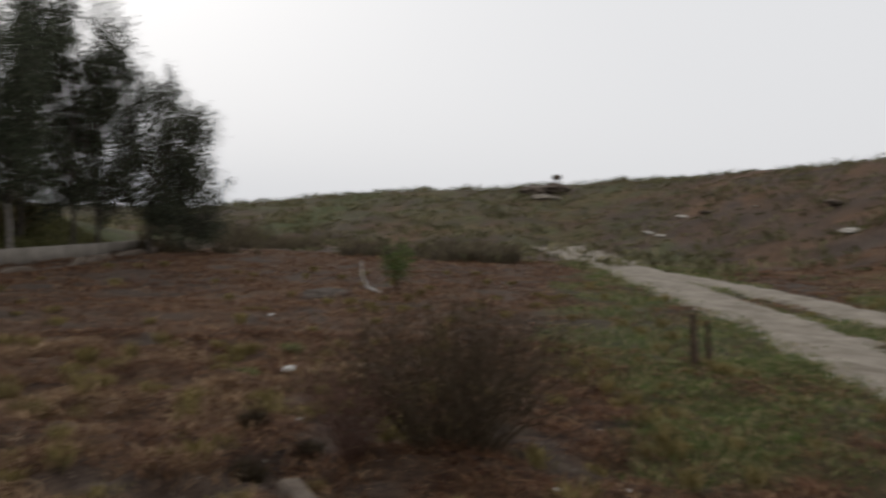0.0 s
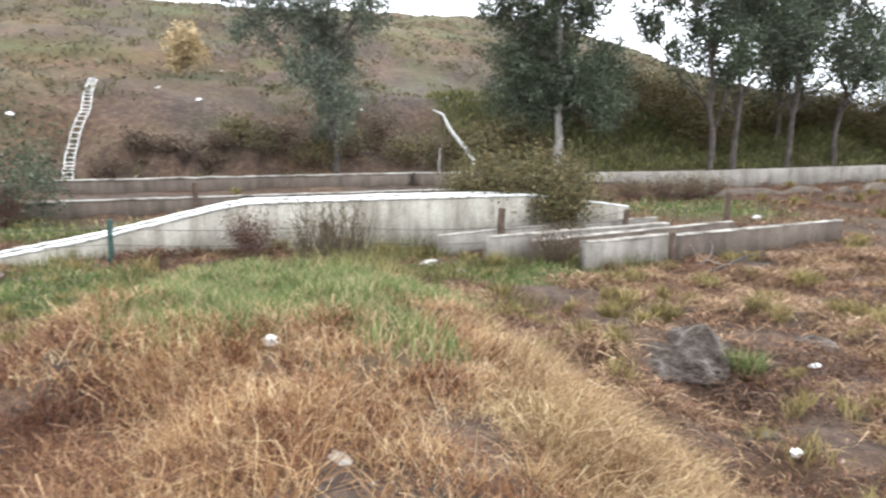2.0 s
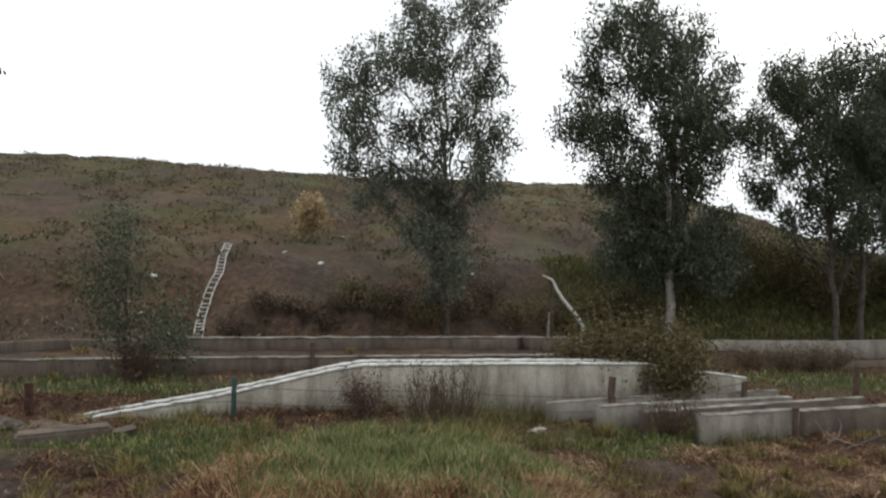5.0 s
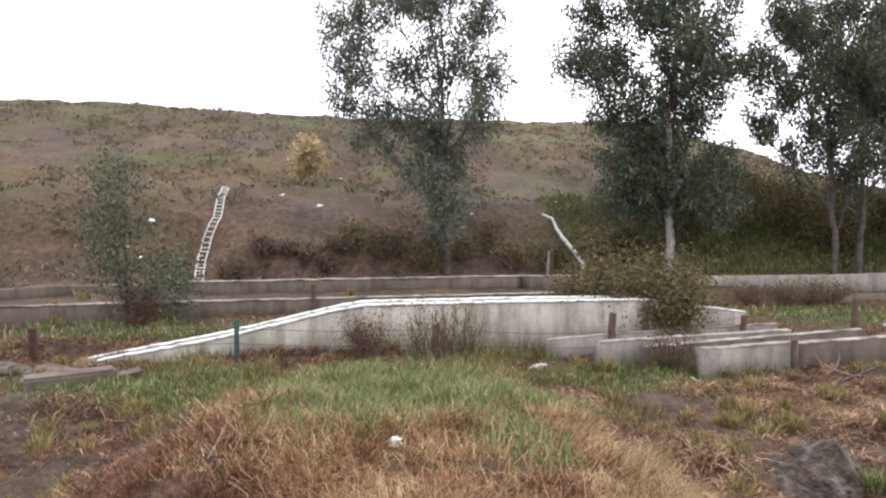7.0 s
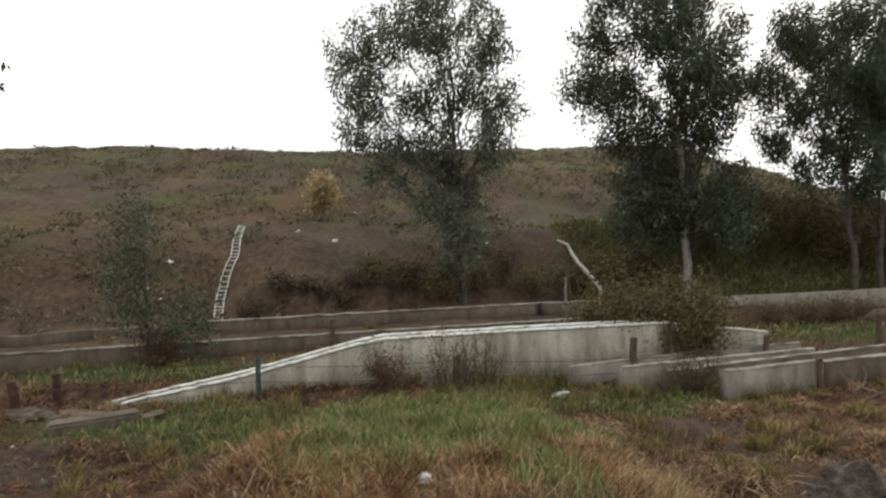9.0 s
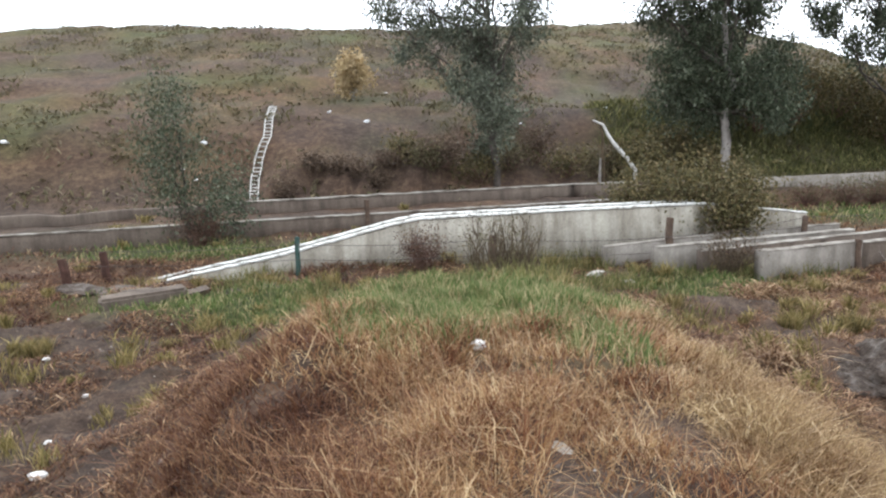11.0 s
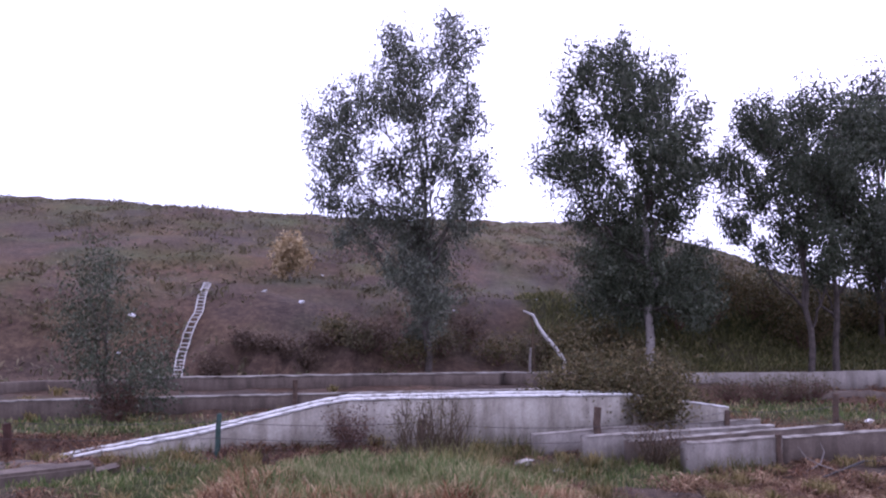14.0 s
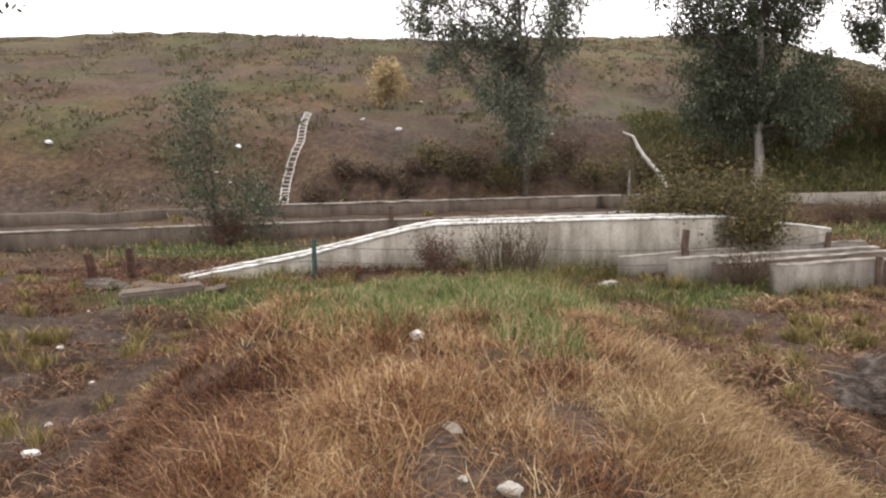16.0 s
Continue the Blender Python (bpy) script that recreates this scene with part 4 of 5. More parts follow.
FIELD = [(6.0, 6.35, 0.10, 0.6), (6.3, 6.5, 0.05, 0.6), (4.25, 6.25, 0.06, 0.7), (6.15, 8.8, 0.08, 0.3), (13.4, 8.2, 0.13, 0.5), (13.0, 8.6, 0.06, 0.5), (12.8, 21.6, 0.13, 0.5), (4.8, 9.6, 0.05, 0.5), (9.8, 9.1, 0.05, 0.4), (7.3, 5.2, 0.04, 0.5), (11.0, 6.4, 0.05, 0.5), (15.2, 6.2, 0.06, 0.5), (9.0, 1.8, 0.05, 0.5), (8.2, 2.4, 0.04, 0.5), (10.3, 1.2, 0.05, 0.5), (7.0, 9.9, 0.04, 0.5), (-5.2, 9.0, 0.05, 0.5), (-6.4, 10.2, 0.06, 0.5), (-4.9, 7.6, 0.04, 0.6), (2.1, 15.6, 0.22, 0.25), (2.65, 15.0, 0.16, 0.25), (20.5, 13.5, 0.08, 0.4)]
for k, (x, y, s, fl) in enumerate(FIELD):
    lump("stone", x, y, s, fl, M_STONE if s < 0.15 else M_GREYSTONE, "whitish stone lying in the brown field", "stone", 240 + k, 0.1, ground_z(x, y) + 0.02, ST)


def sunk_rock(x, y, wide, deep, tall, rz, label, seed):
    """A broken mass of rock, rough at every scale, half buried."""
    off = Vector((seed * 1.7, seed * 0.9, 3.1))
    bm = bmesh.new()
    bmesh.ops.create_icosphere(bm, subdivisions=5, radius=1.0)
    for v in bm.verts:
        n = v.co.normalized()
        p = Vector((n.x * wide, n.y * deep, n.z * tall))
        k = 0.36 * noise.noise(p * 1.5 + off) + 0.24 * noise.noise(p * 3.3 + off) - 0.13 * abs(noise.noise(p * 6.5 + off)) + 0.05 * noise.noise(p * 13.0 + off) + 0.02 * noise.noise(p * 28.0 + off)
        v.co = p + n * k * 0.62
    ob = part("grey_rock", bm, M_ROCK)
    ob.matrix_world = pose(x, y, ground_z(x, y) - 0.17, 9, -3, rz)
    return tagged(ob, label, "rock")


sunk_rock(4.78, 9.25, 0.95, 0.68, 0.28, 12, "large grey lumpy rock half sunk in the field", 5)
lump("grey_rock", 26.6, 15.2, 1.0, 0.16, M_ROCK, "flat grey rock lying far out in the field", "rock", 306, 0.3)
lump("grey_rock", 6.7, 9.5, 0.3, 0.5, M_ROCK, "small dark grey rock in the field", "rock", 301, 0.3)
lump("grey_rock", 4.3, 6.8, 0.22, 0.5, M_ROCK, "small dark grey rock in the field", "rock", 302, 0.3)
RUB = [(-6.0, 14.8, 0.34, 0.14), (-5.0, 14.5, 0.36, 0.12), (-4.4, 14.9, 0.34, 0.12), (-8.0, 14.5, 0.45, 0.2), (-6.9, 14.4, 0.5, 0.16), (-6.9, 15.0, 0.45, 0.18), (-7.6, 15.0, 0.4, 0.2), (-8.6, 14.9, 0.3, 0.3)]
for k, (x, y, s, fl) in enumerate(RUB):
    lump("concrete_rubble", x, y, s, fl, M_ROCK if k % 2 else M_OLD, "broken slab of old concrete at the ramp foot", "rubble", 320 + k, 0.2, group="rubble at the ramp foot")


def box_bm(sx, sy, sz, bevel):
    bm = bmesh.new()
    bmesh.ops.create_cube(bm, size=1)
    bmesh.ops.scale(bm, vec=(sx, sy, sz), verts=bm.verts)
    bmesh.ops.bevel(bm, geom=bm.edges[:], offset=bevel, segments=2, affect="EDGES")
    return bm


beam = part("concrete_beam", box_bm(0.28, 1.9, 0.25, 0.03), M_OLD)
beam.matrix_world = pose(7.55, 4.0, ground_z(7.55, 4.0) + 0.1, 4, 3, -38)
tagged(beam, "old grey concrete beam lying in the dry weeds", "concrete beam")
slab = part("concrete_slab", box_bm(1.55, 0.45, 0.34, 0.05), M_OLD)
slab.matrix_world = pose(-6.55, 13.75, ground_z(-6.55, 13.75) + 0.08, 2, -2, 28)
tagged(slab, "grey broken concrete slab lying by the ramp foot", "concrete slab")
pipe = dead_trunk([(7.6, 14.4, gzf(7.6, 14.4) + 0.05), (9.0, 15.4, gzf(9, 15.4) + 0.12), (10.4, 16.0, gzf(10.4, 16.0) + 0.06), (11.2, 16.3, gzf(11.2, 16.3) + 0.05)], [0.022] * 4, "black plastic pipe lying before the low wall", M_BLACK, "black_pipe")


# ---------------------------------------------------------------- litter on the slopes and far debris
LIT = [(-4.97, 32.6, 0.2), (-17.9, 28.0, 0.24), (-6.8, 34.0, 0.13), (-10.9, 29.5, 0.24), (-10.6, 27.6, 0.13), (-11.3, 28.1, 0.13), (-3.5, 29.2, 0.12), (-6.4, 28.5, 0.10), (-6.7, 33.2, 0.12), (-5.1, 40.5, 0.16), (5.5, 36, 0.14), (1.5, 33.5, 0.12)]
for k, (x, y, s) in enumerate(LIT):
    lump("plastic_litter", x, y, s * 0.65, 0.45, M_LITTER, "scrap of white plastic on the hill slope", "litter", 360 + k, 0.1, group="litter on the hill")
DEB = [(104, 8.4, 1.3), (102, 5.5, 1.5), (98, 11.8, 1.0), (94, 10, 0.9), (89, -7.7, 1.7), (119, 13, 0.7), (113, 22.5, 1.0), (89, 30.7, 0.9), (75, -8, 1.4), (98.5, -0.3, 0.7)]
for k, (x, y, s) in enumerate(DEB):
    lump("dumped_slab", x, y, s * 0.8, 0.2, M_GREYSTONE if k % 3 != 1 else M_OLD, "pale dumped slab on the far slope", "rubble", 380 + k, 0.3, group="dumped slabs on the far slope")


def signal_tower(x, y):
    z = ground_z(x, y)
    ob = tagged(empty("water_tower", x, y, z), "small far-off raised tank on legs on the hilltop", "tower")
    for a, b in ((-0.5, -0.5), (0.5, -0.5), (-0.5, 0.5), (0.5, 0.5)):
        part_np("leg", *tube([(a, b, -0.2), (a * 0.8, b * 0.8, 1.2), (a * 0.7, b * 0.7, 2.4)], [0.08] * 3, 5), M_WOOD, ob)
    part_np("tank", *tube([(0, 0, 2.3), (0, 0, 2.4), (0, 0, 3.1), (0, 0, 3.3)], [0.2, 0.85, 0.85, 0.15], 12), M_OLD, ob)


signal_tower(140, 34)


def far_mound(x, y, wide, tall, material, label, seed):
    ob = lump("earth_mound", x, y, wide, tall / wide, material, label, "mound", seed, 0.45)
    return ob


far_mound(139, 37.5, 3.6, 1.3, M_OLD, "dark heap of earth on the far hilltop", 391)
far_mound(140, 33.5, 3.2, 1.4, M_OLD, "dark heap of earth on the far hilltop", 392)
far_mound(133, 34.0, 3.4, 0.7, M_ROAD, "pale bare patch of earth below the far hilltop", 393)


# ---------------------------------------------------------------- grass and litter, uncountable
def scatter(n, r0, r1, a0, a1, rng):
    r, a = r0 + (r1 - r0) * rng.random(n), np.radians(a0 + (a1 - a0) * rng.random(n))
    return 0.2 + r * np.sin(a), r * np.cos(a), r


def stuff(name, vf, material, label):
    tagged(part_np(name, *vf, material), label, "grass", kind="stuff")


R1 = np.random.default_rng(31)
x, y, r = scatter(560000, 1.1, 13.5, -72, 76, R1)
b = berm(x, y)
g, dry, bare = greens(x, y)
tuft = fbm(x * 1.7 + 5, y * 1.7, 3)
clear = np.ones(len(x), bool)
for sx, sy, ss, _ in BERM:
    clear &= ~((np.abs(x - sx * (1 - 0.12 * (sy - y) / sy)) < ss * 1.25) & (y > sy - 0.5) & (y < sy + ss))
keep = clear & (b > 0.25 + 0.3 * R1.random(len(x))) & (R1.random(len(x)) > 0.93 * bare * (y < 3.6)) & (tuft + 0.5 * fbm(x * 5 + 9, y * 5, 2) > -0.72 + 0.5 * R1.random(len(x)))
green = g > 0.20 + 0.9 * R1.random(len(x))
k = keep & ~green
tall = (0.075 + 0.14 * R1.random(k.sum()) ** 1.5) * (1 + 1.2 * np.clip(tuft[k], -0.5, 0.8)) * (1 - 0.3 * np.exp(-((y[k] - 4.4) / 0.8) ** 2 - (x[k] / 0.8) ** 2)) * (1 + 0.25 * step(0.6, 1.6, x[k]) * step(6.5, 4.2, y[k])) * (1 - 0.35 * step(4.4, 6, y[k]))
yellow = x[k] - 0.10 * y[k] + 1.1 * fbm(x[k] * 0.9, y[k] * 0.9 + 33, 3) + 0.5 * R1.random(k.sum()) > 0.85
yx, yy, yt, yr = x[k][yellow], y[k][yellow], tall[yellow], r[k][yellow]
stuff("straw_grass", blades(yx, yy, height(yx, yy) - 0.02, yt * 0.9, 0.0026 + 0.0010 * yr, 0.3 + 1.7 * R1.random(len(yx)) ** 1.4, R1, kink=0.24), G_STRAW, "yellowish straw grass on the flank of the berm")
russet = ~yellow & (-x[k] - 0.25 * y[k] + 1.3 * fbm(x[k] * 0.9 + 50, y[k] * 0.9, 3) + 0.5 * R1.random(k.sum()) > 0.45)
yx, yy, yt, yr = x[k][russet], y[k][russet], tall[russet], r[k][russet]
stuff("russet_grass", blades(yx, yy, height(yx, yy) - 0.02, yt * 0.9, 0.0026 + 0.0010 * yr, 0.3 + 1.7 * R1.random(len(yx)) ** 1.4, R1, kink=0.24), G_RUSSET, "dark russet dry grass on the flank of the berm")
yellow |= russet
q = np.flatnonzero(k)[~yellow]
k = np.zeros(len(x), bool)
k[q] = True
tall = tall[~yellow]
stuff("dry_grass", blades(x[k], y[k], height(x[k], y[k]) - 0.02, tall, 0.0026 + 0.0010 * r[k], 0.3 + 1.7 * R1.random(k.sum()) ** 1.4, R1, kink=0.24), G_DRY, "dense tan and reddish dry grass on the berm")
# pale seed stalks standing out of the dry grass
q = np.flatnonzero(k & (R1.random(len(x)) < 0.05))
tall = 0.14 + 0.13 * R1.random(len(q))
stuff("grass_stalks", blades(x[q], y[q], height(x[q], y[q]) - 0.02, tall, 0.002 + 0.0008 * r[q], 0.5 + 0.9 * R1.random(len(q)), R1, 1.0, kink=0.15), foliage("pale_stalks", [(0.0, (0.30, 0.19, 0.10)), (1.0, (0.52, 0.39, 0.24))], 0.7, 0.3), "pale bent seed stalks among the dry grass")
k = keep & green
tall = 0.08 + 0.15 * R1.random(k.sum())
stuff("green_grass", blades(x[k], y[k], height(x[k], y[k]) - 0.02, tall, 0.004 + 0.0012 * r[k], 0.2 + 0.6 * R1.random(k.sum()), R1), G_GREEN, "fresh green grass patch on the berm")

for n, r0, r1, grow in ((295000, 3.0, 21, 1.0), (190000, 20, 64, 1.4)):
    x, y, r = scatter(n, r0, r1, -60, 110, R1)
    g, dry, bare = greens(x, y)
    d = y - back_line(x)
    keep = (berm(x, y) < 0.5) & (d < -0.5) & (off_track(x, y) > 0.55 + 1.1 * R1.random(n) ** 0.7) & ~((np.abs(d + 0.5) < 3.6) & (x < 12))
    clump = fbm(x * 1.1 + 15, y * 1.1, 4)
    green = g > 0.2 + 0.6 * R1.random(n)
    k = keep & ~green & (clump > -0.5 + 0.6 * bare + 0.25 * R1.random(n))
    tall = grow * (0.04 + 0.09 * R1.random(k.sum())) * (1 + 2.8 * np.clip(clump[k], 0, 1))
    wid, lean = 0.005 + 0.0013 * r[k], 0.6 + 2.2 * R1.random(k.sum())
    fx, fy = x[k], y[k]
    red = fx - 0.35 * fy + 7 * fbm(fx * 0.16 + 2, fy * 0.16, 3) + 3 * R1.random(len(fx)) > 7.5
    for pick, material, text in ((red, G_RUSSET, "dark russet straw and weeds over the field"), (~red, G_FIELD, "brown trampled straw and weeds over the field")):
        stuff("field_straw", blades(fx[pick], fy[pick], height(fx[pick], fy[pick]) - 0.01, tall[pick], wid[pick], lean[pick], R1, kite=True, kink=0.3), material, text)
    k = keep & green
    tall = grow * (0.06 + 0.16 * R1.random(k.sum()))
    stuff("green_grass", blades(x[k], y[k], height(x[k], y[k]) - 0.01, tall, 0.006 + 0.0014 * r[k], 0.2 + 0.6 * R1.random(k.sum()), R1, kite=True), G_GREEN, "fresh green grass patches in the field")

# tan straw lying in mats before the low walls
x, y = R1.uniform(2.2, 14, 90000), R1.uniform(6.5, 16.5, 90000)
mat = fbm(x * 0.8 + 12, y * 1.3 + 7, 4)
k = (mat > 0.02 + 0.25 * R1.random(len(x))) & (berm(x, y) < 0.4) & (y < 14.6 + 0.36 * (x - 4)) & (x + y > 11)
tall = 0.06 + 0.22 * R1.random(k.sum()) * (0.6 + 1.5 * np.clip(mat[k], 0, 0.6))
stuff("straw_mats", blades(x[k], y[k], height(x[k], y[k]) - 0.01, tall, 0.008 + 0.0012 * y[k], 0.5 + 2.2 * R1.random(k.sum()), R1, kite=True, kink=0.3), G_MAT, "tan straw lying in mats over the field")

# taller weeds before and between the concrete walls
x, y = R1.uniform(-9, 13, 60000), R1.uniform(9.5, 19.5, 60000)
wy = 17.05 + 0.15 * (x + 1.6)
clump = fbm(x * 0.9 + 45, y * 0.9, 4)
k = (y < wy - 0.25) & (clump > -0.1 + 0.3 * R1.random(len(x))) & (y > 9.5 + 0.9 * np.abs(x - 0.5))
tall = 0.12 + 0.34 * R1.random(k.sum()) * (0.7 + np.clip(clump[k], 0, 1))
stuff("weeds", blades(x[k], y[k], height(x[k], y[k]) - 0.01, tall, np.full(k.sum(), 0.016), 0.2 + 0.6 * R1.random(k.sum()), R1), foliage("olive_weeds", [(0.0, (0.055, 0.065, 0.02)), (0.5, (0.13, 0.13, 0.045)), (1.0, (0.27, 0.22, 0.10))], 0.7), "tall olive and straw weeds before the weir wall")

# tufts that stand out in the field
TF = np.random.default_rng(33)
soup_x, soup_y, soup_t = [], [], []
n = 520
tx, ty, tr = scatter(n, 5.5, 45, -55, 108, TF)
nx_, ny_, nr_ = scatter(240, 5.0, 19, -50, 95, TF)
tx, ty, tr = np.r_[tx, nx_], np.r_[ty, ny_], np.r_[tr, nr_]
ok = (berm(tx, ty) < 0.3) & (ty < back_line(tx) - 1.5) & (off_track(tx, ty) > 1.8)
for cx, cy, cr in zip(tx[ok], ty[ok], tr[ok]):
    m = 60
    s = TF.uniform(0.05, 0.12)
    soup_x.append(cx + TF.standard_normal(m) * s)
    soup_y.append(cy + TF.standard_normal(m) * s)
    soup_t.append(TF.uniform(0.16, 0.46) * TF.uniform(0.6, 1.0, m))
x, y, tall = np.concatenate(soup_x), np.concatenate(soup_y), np.concatenate(soup_t)
stuff("grass_tufts", blades(x, y, height(x, y) - 0.01, tall, 0.008 + 0.0011 * np.hypot(x, y), 0.2 + 0.6 * TF.random(len(x)), TF, kite=True), foliage("olive_tufts", [(0.0, (0.10, 0.085, 0.03)), (0.5, (0.20, 0.16, 0.06)), (1.0, (0.36, 0.28, 0.13))], 0.7), "olive and straw grass tufts over the field")

def grass_tuft(x, y, wide, tall, material, label, seed):
    """One tussock: blades fanning out from a tight foot."""
    rng = np.random.default_rng(seed)
    n = 420
    a, q = rng.random(n) * 6.283, wide * 0.45 * np.sqrt(rng.random(n))
    bx, by = q * np.cos(a), q * np.sin(a)
    v, f = blades(bx, by, np.full(n, -0.04), tall * rng.uniform(0.45, 1.0, n), np.full(n, 0.013), 0.15 + 0.75 * rng.random(n), rng, 0.9, kink=0.06)
    ob = part_np("grass_tuft", v, f, material)
    ob.matrix_world = pose(x, y, ground_z(x, y))
    return tagged(ob, label, "grass tuft", "tussocks in the field")


G_OLIVE = foliage("olive_tussock", [(0.0, (0.07, 0.062, 0.022)), (0.5, (0.17, 0.135, 0.05)), (1.0, (0.34, 0.26, 0.12))], 0.7, 0.3)
G_DARK = foliage("dark_dead_tussock", [(0.0, (0.02, 0.014, 0.010)), (0.6, (0.05, 0.036, 0.022)), (1.0, (0.11, 0.085, 0.045))], 0.8, 0.2)
TUFTS = [(4.47, 11.6, 0.30, 0.42, 0), (5.36, 11.5, 0.42, 0.46, 0), (6.76, 11.25, 0.36, 0.40, 0), (8.03, 10.96, 0.46, 0.44, 0), (9.47, 11.1, 0.6, 0.42, 0), (9.05, 9.98, 0.55, 0.46, 0),
         (5.2, 8.75, 0.40, 0.50, 1), (9.82, 6.43, 0.42, 0.36, 2), (8.5, 5.55, 0.42, 0.40, 2), (9.5, 5.3, 0.34, 0.42, 2), (12.9, 8.9, 0.7, 0.36, 1), (4.9, 12.6, 0.4, 0.40, 0), (7.0, 13.4, 0.5, 0.42, 0), (9.2, 13.6, 0.6, 0.46, 0), (6.2, 12.3, 0.32, 0.34, 0), (-6.9, 10.8, 0.42, 0.42, 0), (-5.0, 11.2, 0.3, 0.3, 0), (15.2, 9.3, 0.6, 0.4, 1)]
for k, (x, y, wide, tall, kind) in enumerate(TUFTS):
    grass_tuft(x, y, wide, tall, (G_OLIVE, G_GREEN, G_DARK)[kind], ("olive and straw tussock standing in the field", "fresh green grass tussock in the brown field", "dark dead tussock in the brown field")[kind], 500 + k)

# golden grass in thick patches near the berm's foot
x, y = R1.uniform(4.5, 17, 70000), R1.uniform(3.0, 10.5, 70000)
gold = np.zeros(len(x))
for cx, cy, cw in ((7.9, 6.3, 0.8), (7.6, 8.2, 0.9), (6.6, 7.3, 0.6), (15.1, 8.6, 1.3), (13.4, 7.4, 1.0), (11.3, 8.3, 0.7), (6.6, 5.4, 0.5)):
    gold = np.maximum(gold, np.exp(-((x - cx) ** 2 + (y - cy) ** 2) / cw**2))
k = gold + 0.7 * fbm(x * 1.4, y * 1.4, 3) > 0.45 + 0.45 * R1.random(len(x))
tall = 0.10 + 0.16 * R1.random(k.sum())
stuff("golden_grass", blades(x[k], y[k], height(x[k], y[k]) - 0.02, tall, 0.004 + 0.0011 * np.hypot(x[k], y[k]), 0.3 + 1.3 * R1.random(k.sum()), R1, kite=True, kink=0.25), G_MAT, "patches of golden dry grass in the field")

# scrub on the hills: small rounded clumps
SC = np.random.default_rng(35)
cx = SC.uniform(-48, 34, 12000)
cy = back_line(cx) + SC.uniform(0.8, 44, 12000)
kk = fbm(cx * 0.2, cy * 0.2) > -0.22
cx, cy = cx[kk], cy[kk]
size = SC.uniform(0.04, 0.06, len(cx)) + 0.34 * SC.random(len(cx)) ** 2.4
m = 10
px_, py_ = np.repeat(cx, m) + SC.standard_normal(len(cx) * m) * np.repeat(size, m), np.repeat(cy, m) + SC.standard_normal(len(cx) * m) * np.repeat(size, m)
tall = np.repeat(size, m) * SC.uniform(0.5, 1.3, len(px_))
stuff("hill_scrub", blades(px_, py_, height(px_, py_) - 0.03, tall, 0.045 + 0.09 * SC.random(len(px_)), 0.4 + 1.0 * SC.random(len(px_)), SC, kite=True), L_SCRUB, "low dry scrub over the hill slope")
cx, cy = SC.uniform(55, 190, 4200), SC.uniform(-80, 95, 4200)
size = SC.uniform(0.12, 0.35, len(cx)) + 1.3 * SC.random(len(cx)) ** 4
m = 11
px_, py_ = np.repeat(cx, m) + SC.standard_normal(len(cx) * m) * np.repeat(size, m), np.repeat(cy, m) + SC.standard_normal(len(cx) * m) * np.repeat(size, m)
tall = np.repeat(size, m) * SC.uniform(0.5, 1.3, len(px_))
stuff("far_scrub", blades(px_, py_, height(px_, py_) - 0.05, tall, 0.2 + 0.26 * SC.random(len(px_)), 0.5 + 1.0 * SC.random(len(px_)), SC, kite=True), foliage("far_olive_scrub", [(0.0, (0.07, 0.065, 0.035)), (0.6, (0.13, 0.125, 0.06)), (1.0, (0.22, 0.19, 0.11))], 0.8, 0.3), "olive scrub over the rising far land")

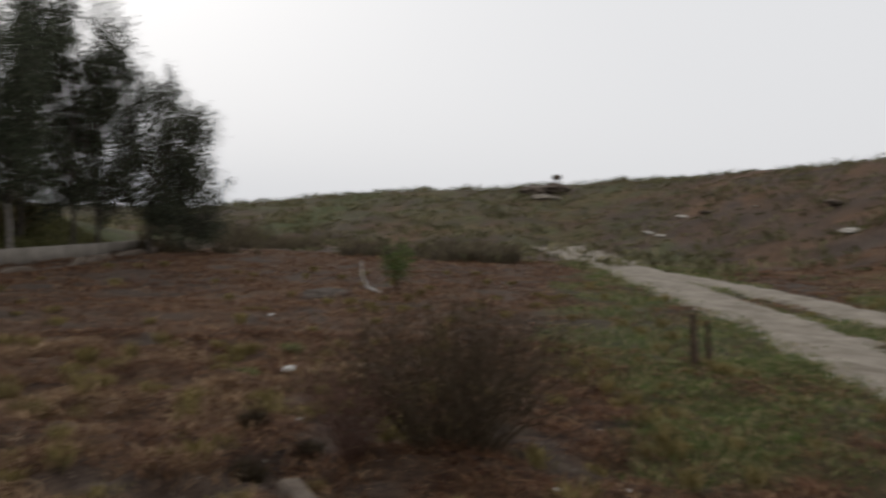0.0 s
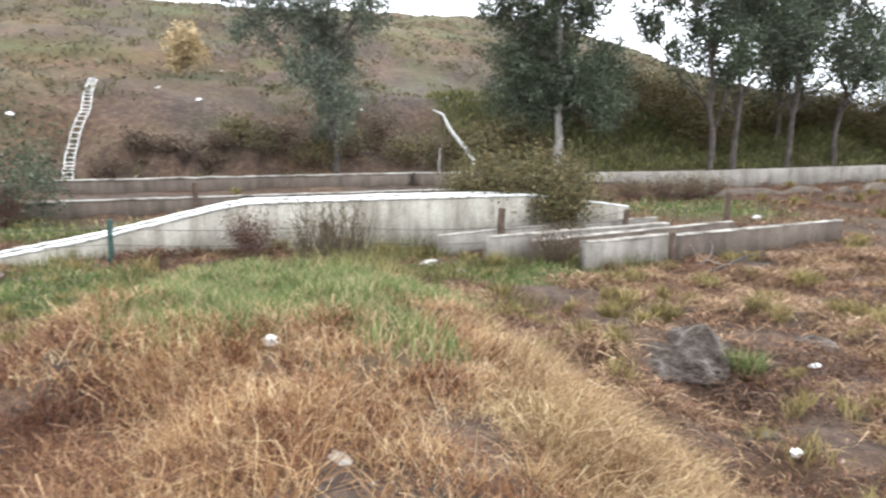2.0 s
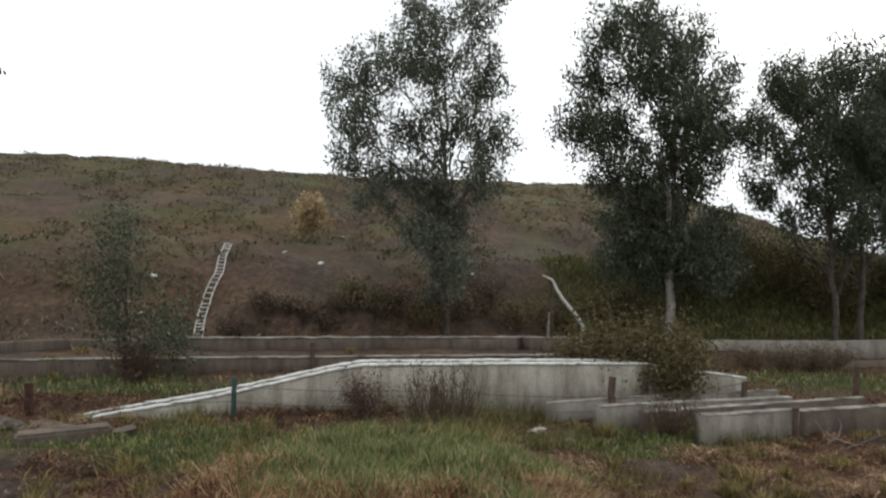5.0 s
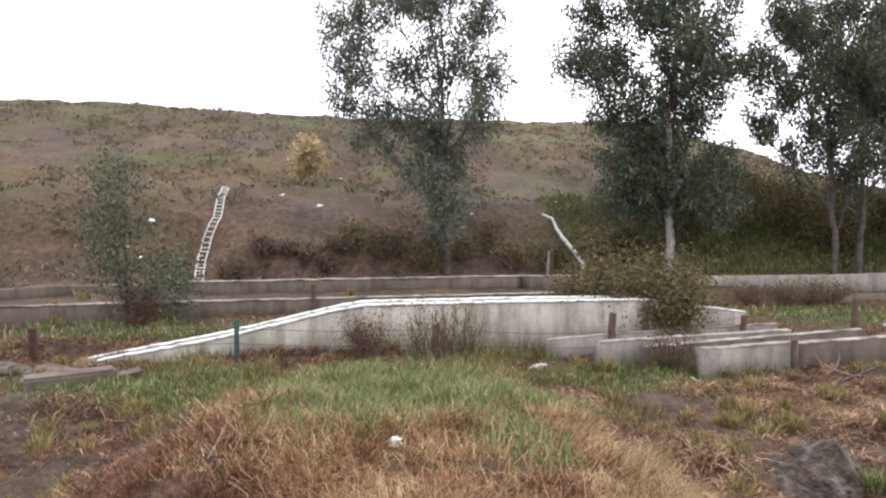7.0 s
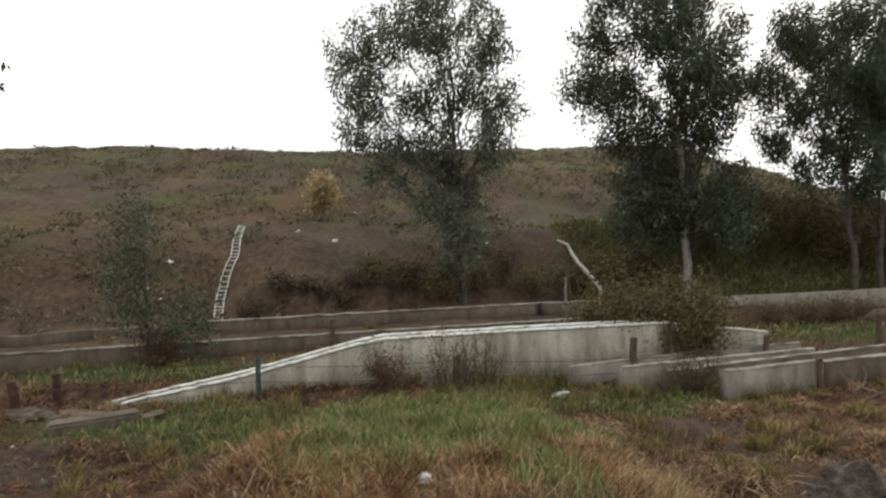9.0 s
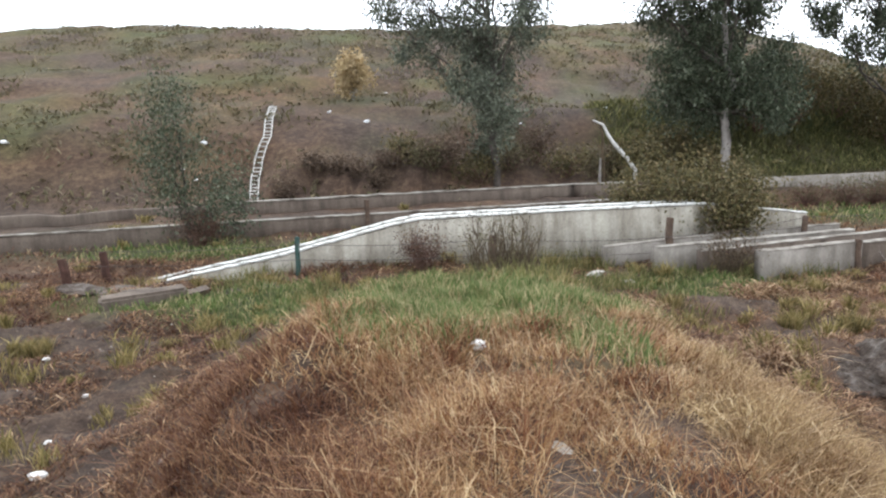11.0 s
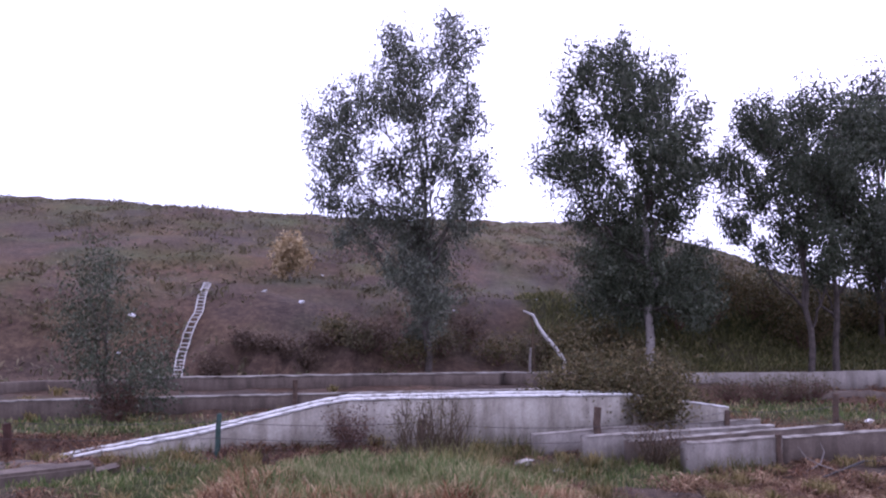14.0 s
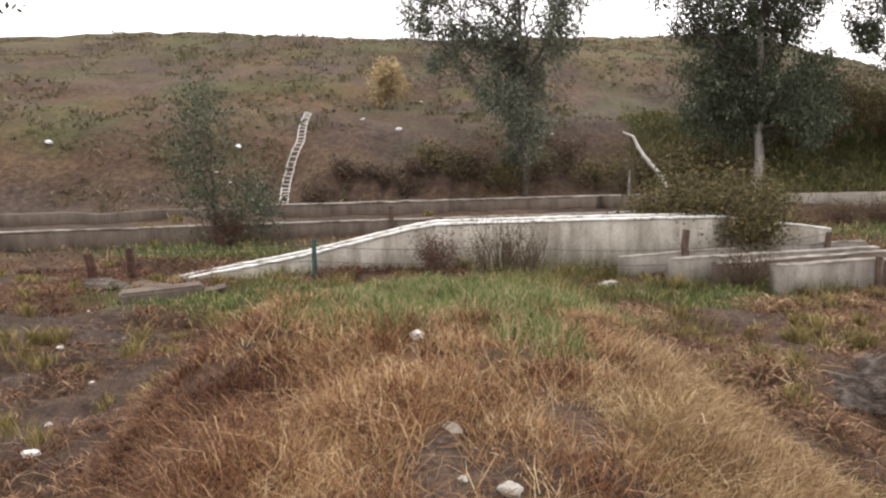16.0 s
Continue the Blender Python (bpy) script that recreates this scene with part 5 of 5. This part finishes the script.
# dry brush along the far edge of the field
bx = SC.uniform(44, 120, 26000)
br, ba = 58 + 26 * SC.random(26000) ** 1.5, np.radians(SC.uniform(47, 83, 26000))
bx, by = br * np.sin(ba), br * np.cos(ba)
kk = (fbm(bx * 0.12, by * 0.12) > -0.12) & (off_track(bx, by) > 5) & (ba < np.radians(74))
bx, by = bx[kk], by[kk]
tall = SC.uniform(0.4, 1.6, len(bx)) * (1.1 + 1.2 * fbm(bx * 0.2 + 8, by * 0.2))
stuff("far_brush", blades(bx, by, height(bx, by) - 0.05, np.maximum(tall, 0.2), 0.05 + 0.09 * SC.random(len(bx)), 0.15 + 0.5 * SC.random(len(bx)), SC), foliage("grey_brown_brush", [(0.0, (0.06, 0.046, 0.034)), (0.6, (0.12, 0.097, 0.066)), (1.0, (0.18, 0.155, 0.09))], 0.8), "tall grey-brown dry brush along the field's far edge")

# grass on the green foot of the hill
x = SC.uniform(3, 40, 34000)
y = back_line(x) + SC.uniform(0.4, 10, 34000)
g, dry, bare = greens(x, y)
k = g > 0.3 + 0.4 * SC.random(len(x))
tall = 0.15 + 0.4 * SC.random(k.sum())
stuff("slope_grass", blades(x[k], y[k], height(x[k], y[k]) - 0.02, tall, 0.045 + 0.04 * SC.random(k.sum()), 0.3 + 0.7 * SC.random(k.sum()), SC, kite=True), foliage("olive_slope_grass", [(0.0, (0.06, 0.065, 0.022)), (0.6, (0.13, 0.13, 0.05)), (1.0, (0.23, 0.2, 0.09))], 0.7, 0.3), "olive green grass on the foot of the hill")

# clods and grit on the bare earth
x, y, r = scatter(60000, 2.0, 17, -55, 105, SC)
g, dry, bare = greens(x, y)
k = (SC.random(len(x)) < 0.12 + 0.8 * bare) & (g < 0.4)
x, y, r = x[k], y[k], r[k]
size = (0.004 + 0.016 * SC.random(len(x)) ** 3) * (0.6 + 0.12 * r)
jit = 0.6 + 0.8 * SC.random((len(x), 5))
c = np.stack([x, y, height(x, y)], 1)
ang = SC.random(len(x)) * 6.283
off = [np.stack([np.cos(ang + q * 1.571), np.sin(ang + q * 1.571), 0 * ang - 0.2], 1) for q in range(4)] + [np.tile([0, 0, 0.8], (len(x), 1))]
v = np.stack([c + o * (size * jit[:, q])[:, None] for q, o in enumerate(off)], 1).reshape(-1, 3)
kk = np.arange(len(x))[:, None] * 5
f = np.concatenate([kk + [[0, 1, 4]], kk + [[1, 2, 4]], kk + [[2, 3, 4]], kk + [[3, 0, 4]]])
tagged(part_np("clods", v, f, foliage("dry_clods", [(0.0, (0.035, 0.025, 0.020)), (0.7, (0.085, 0.060, 0.047)), (0.96, (0.15, 0.12, 0.10)), (1.0, (0.42, 0.39, 0.35))], 0.95, 0.0)), "small clods and grit on the bare earth", "soil", kind="stuff")
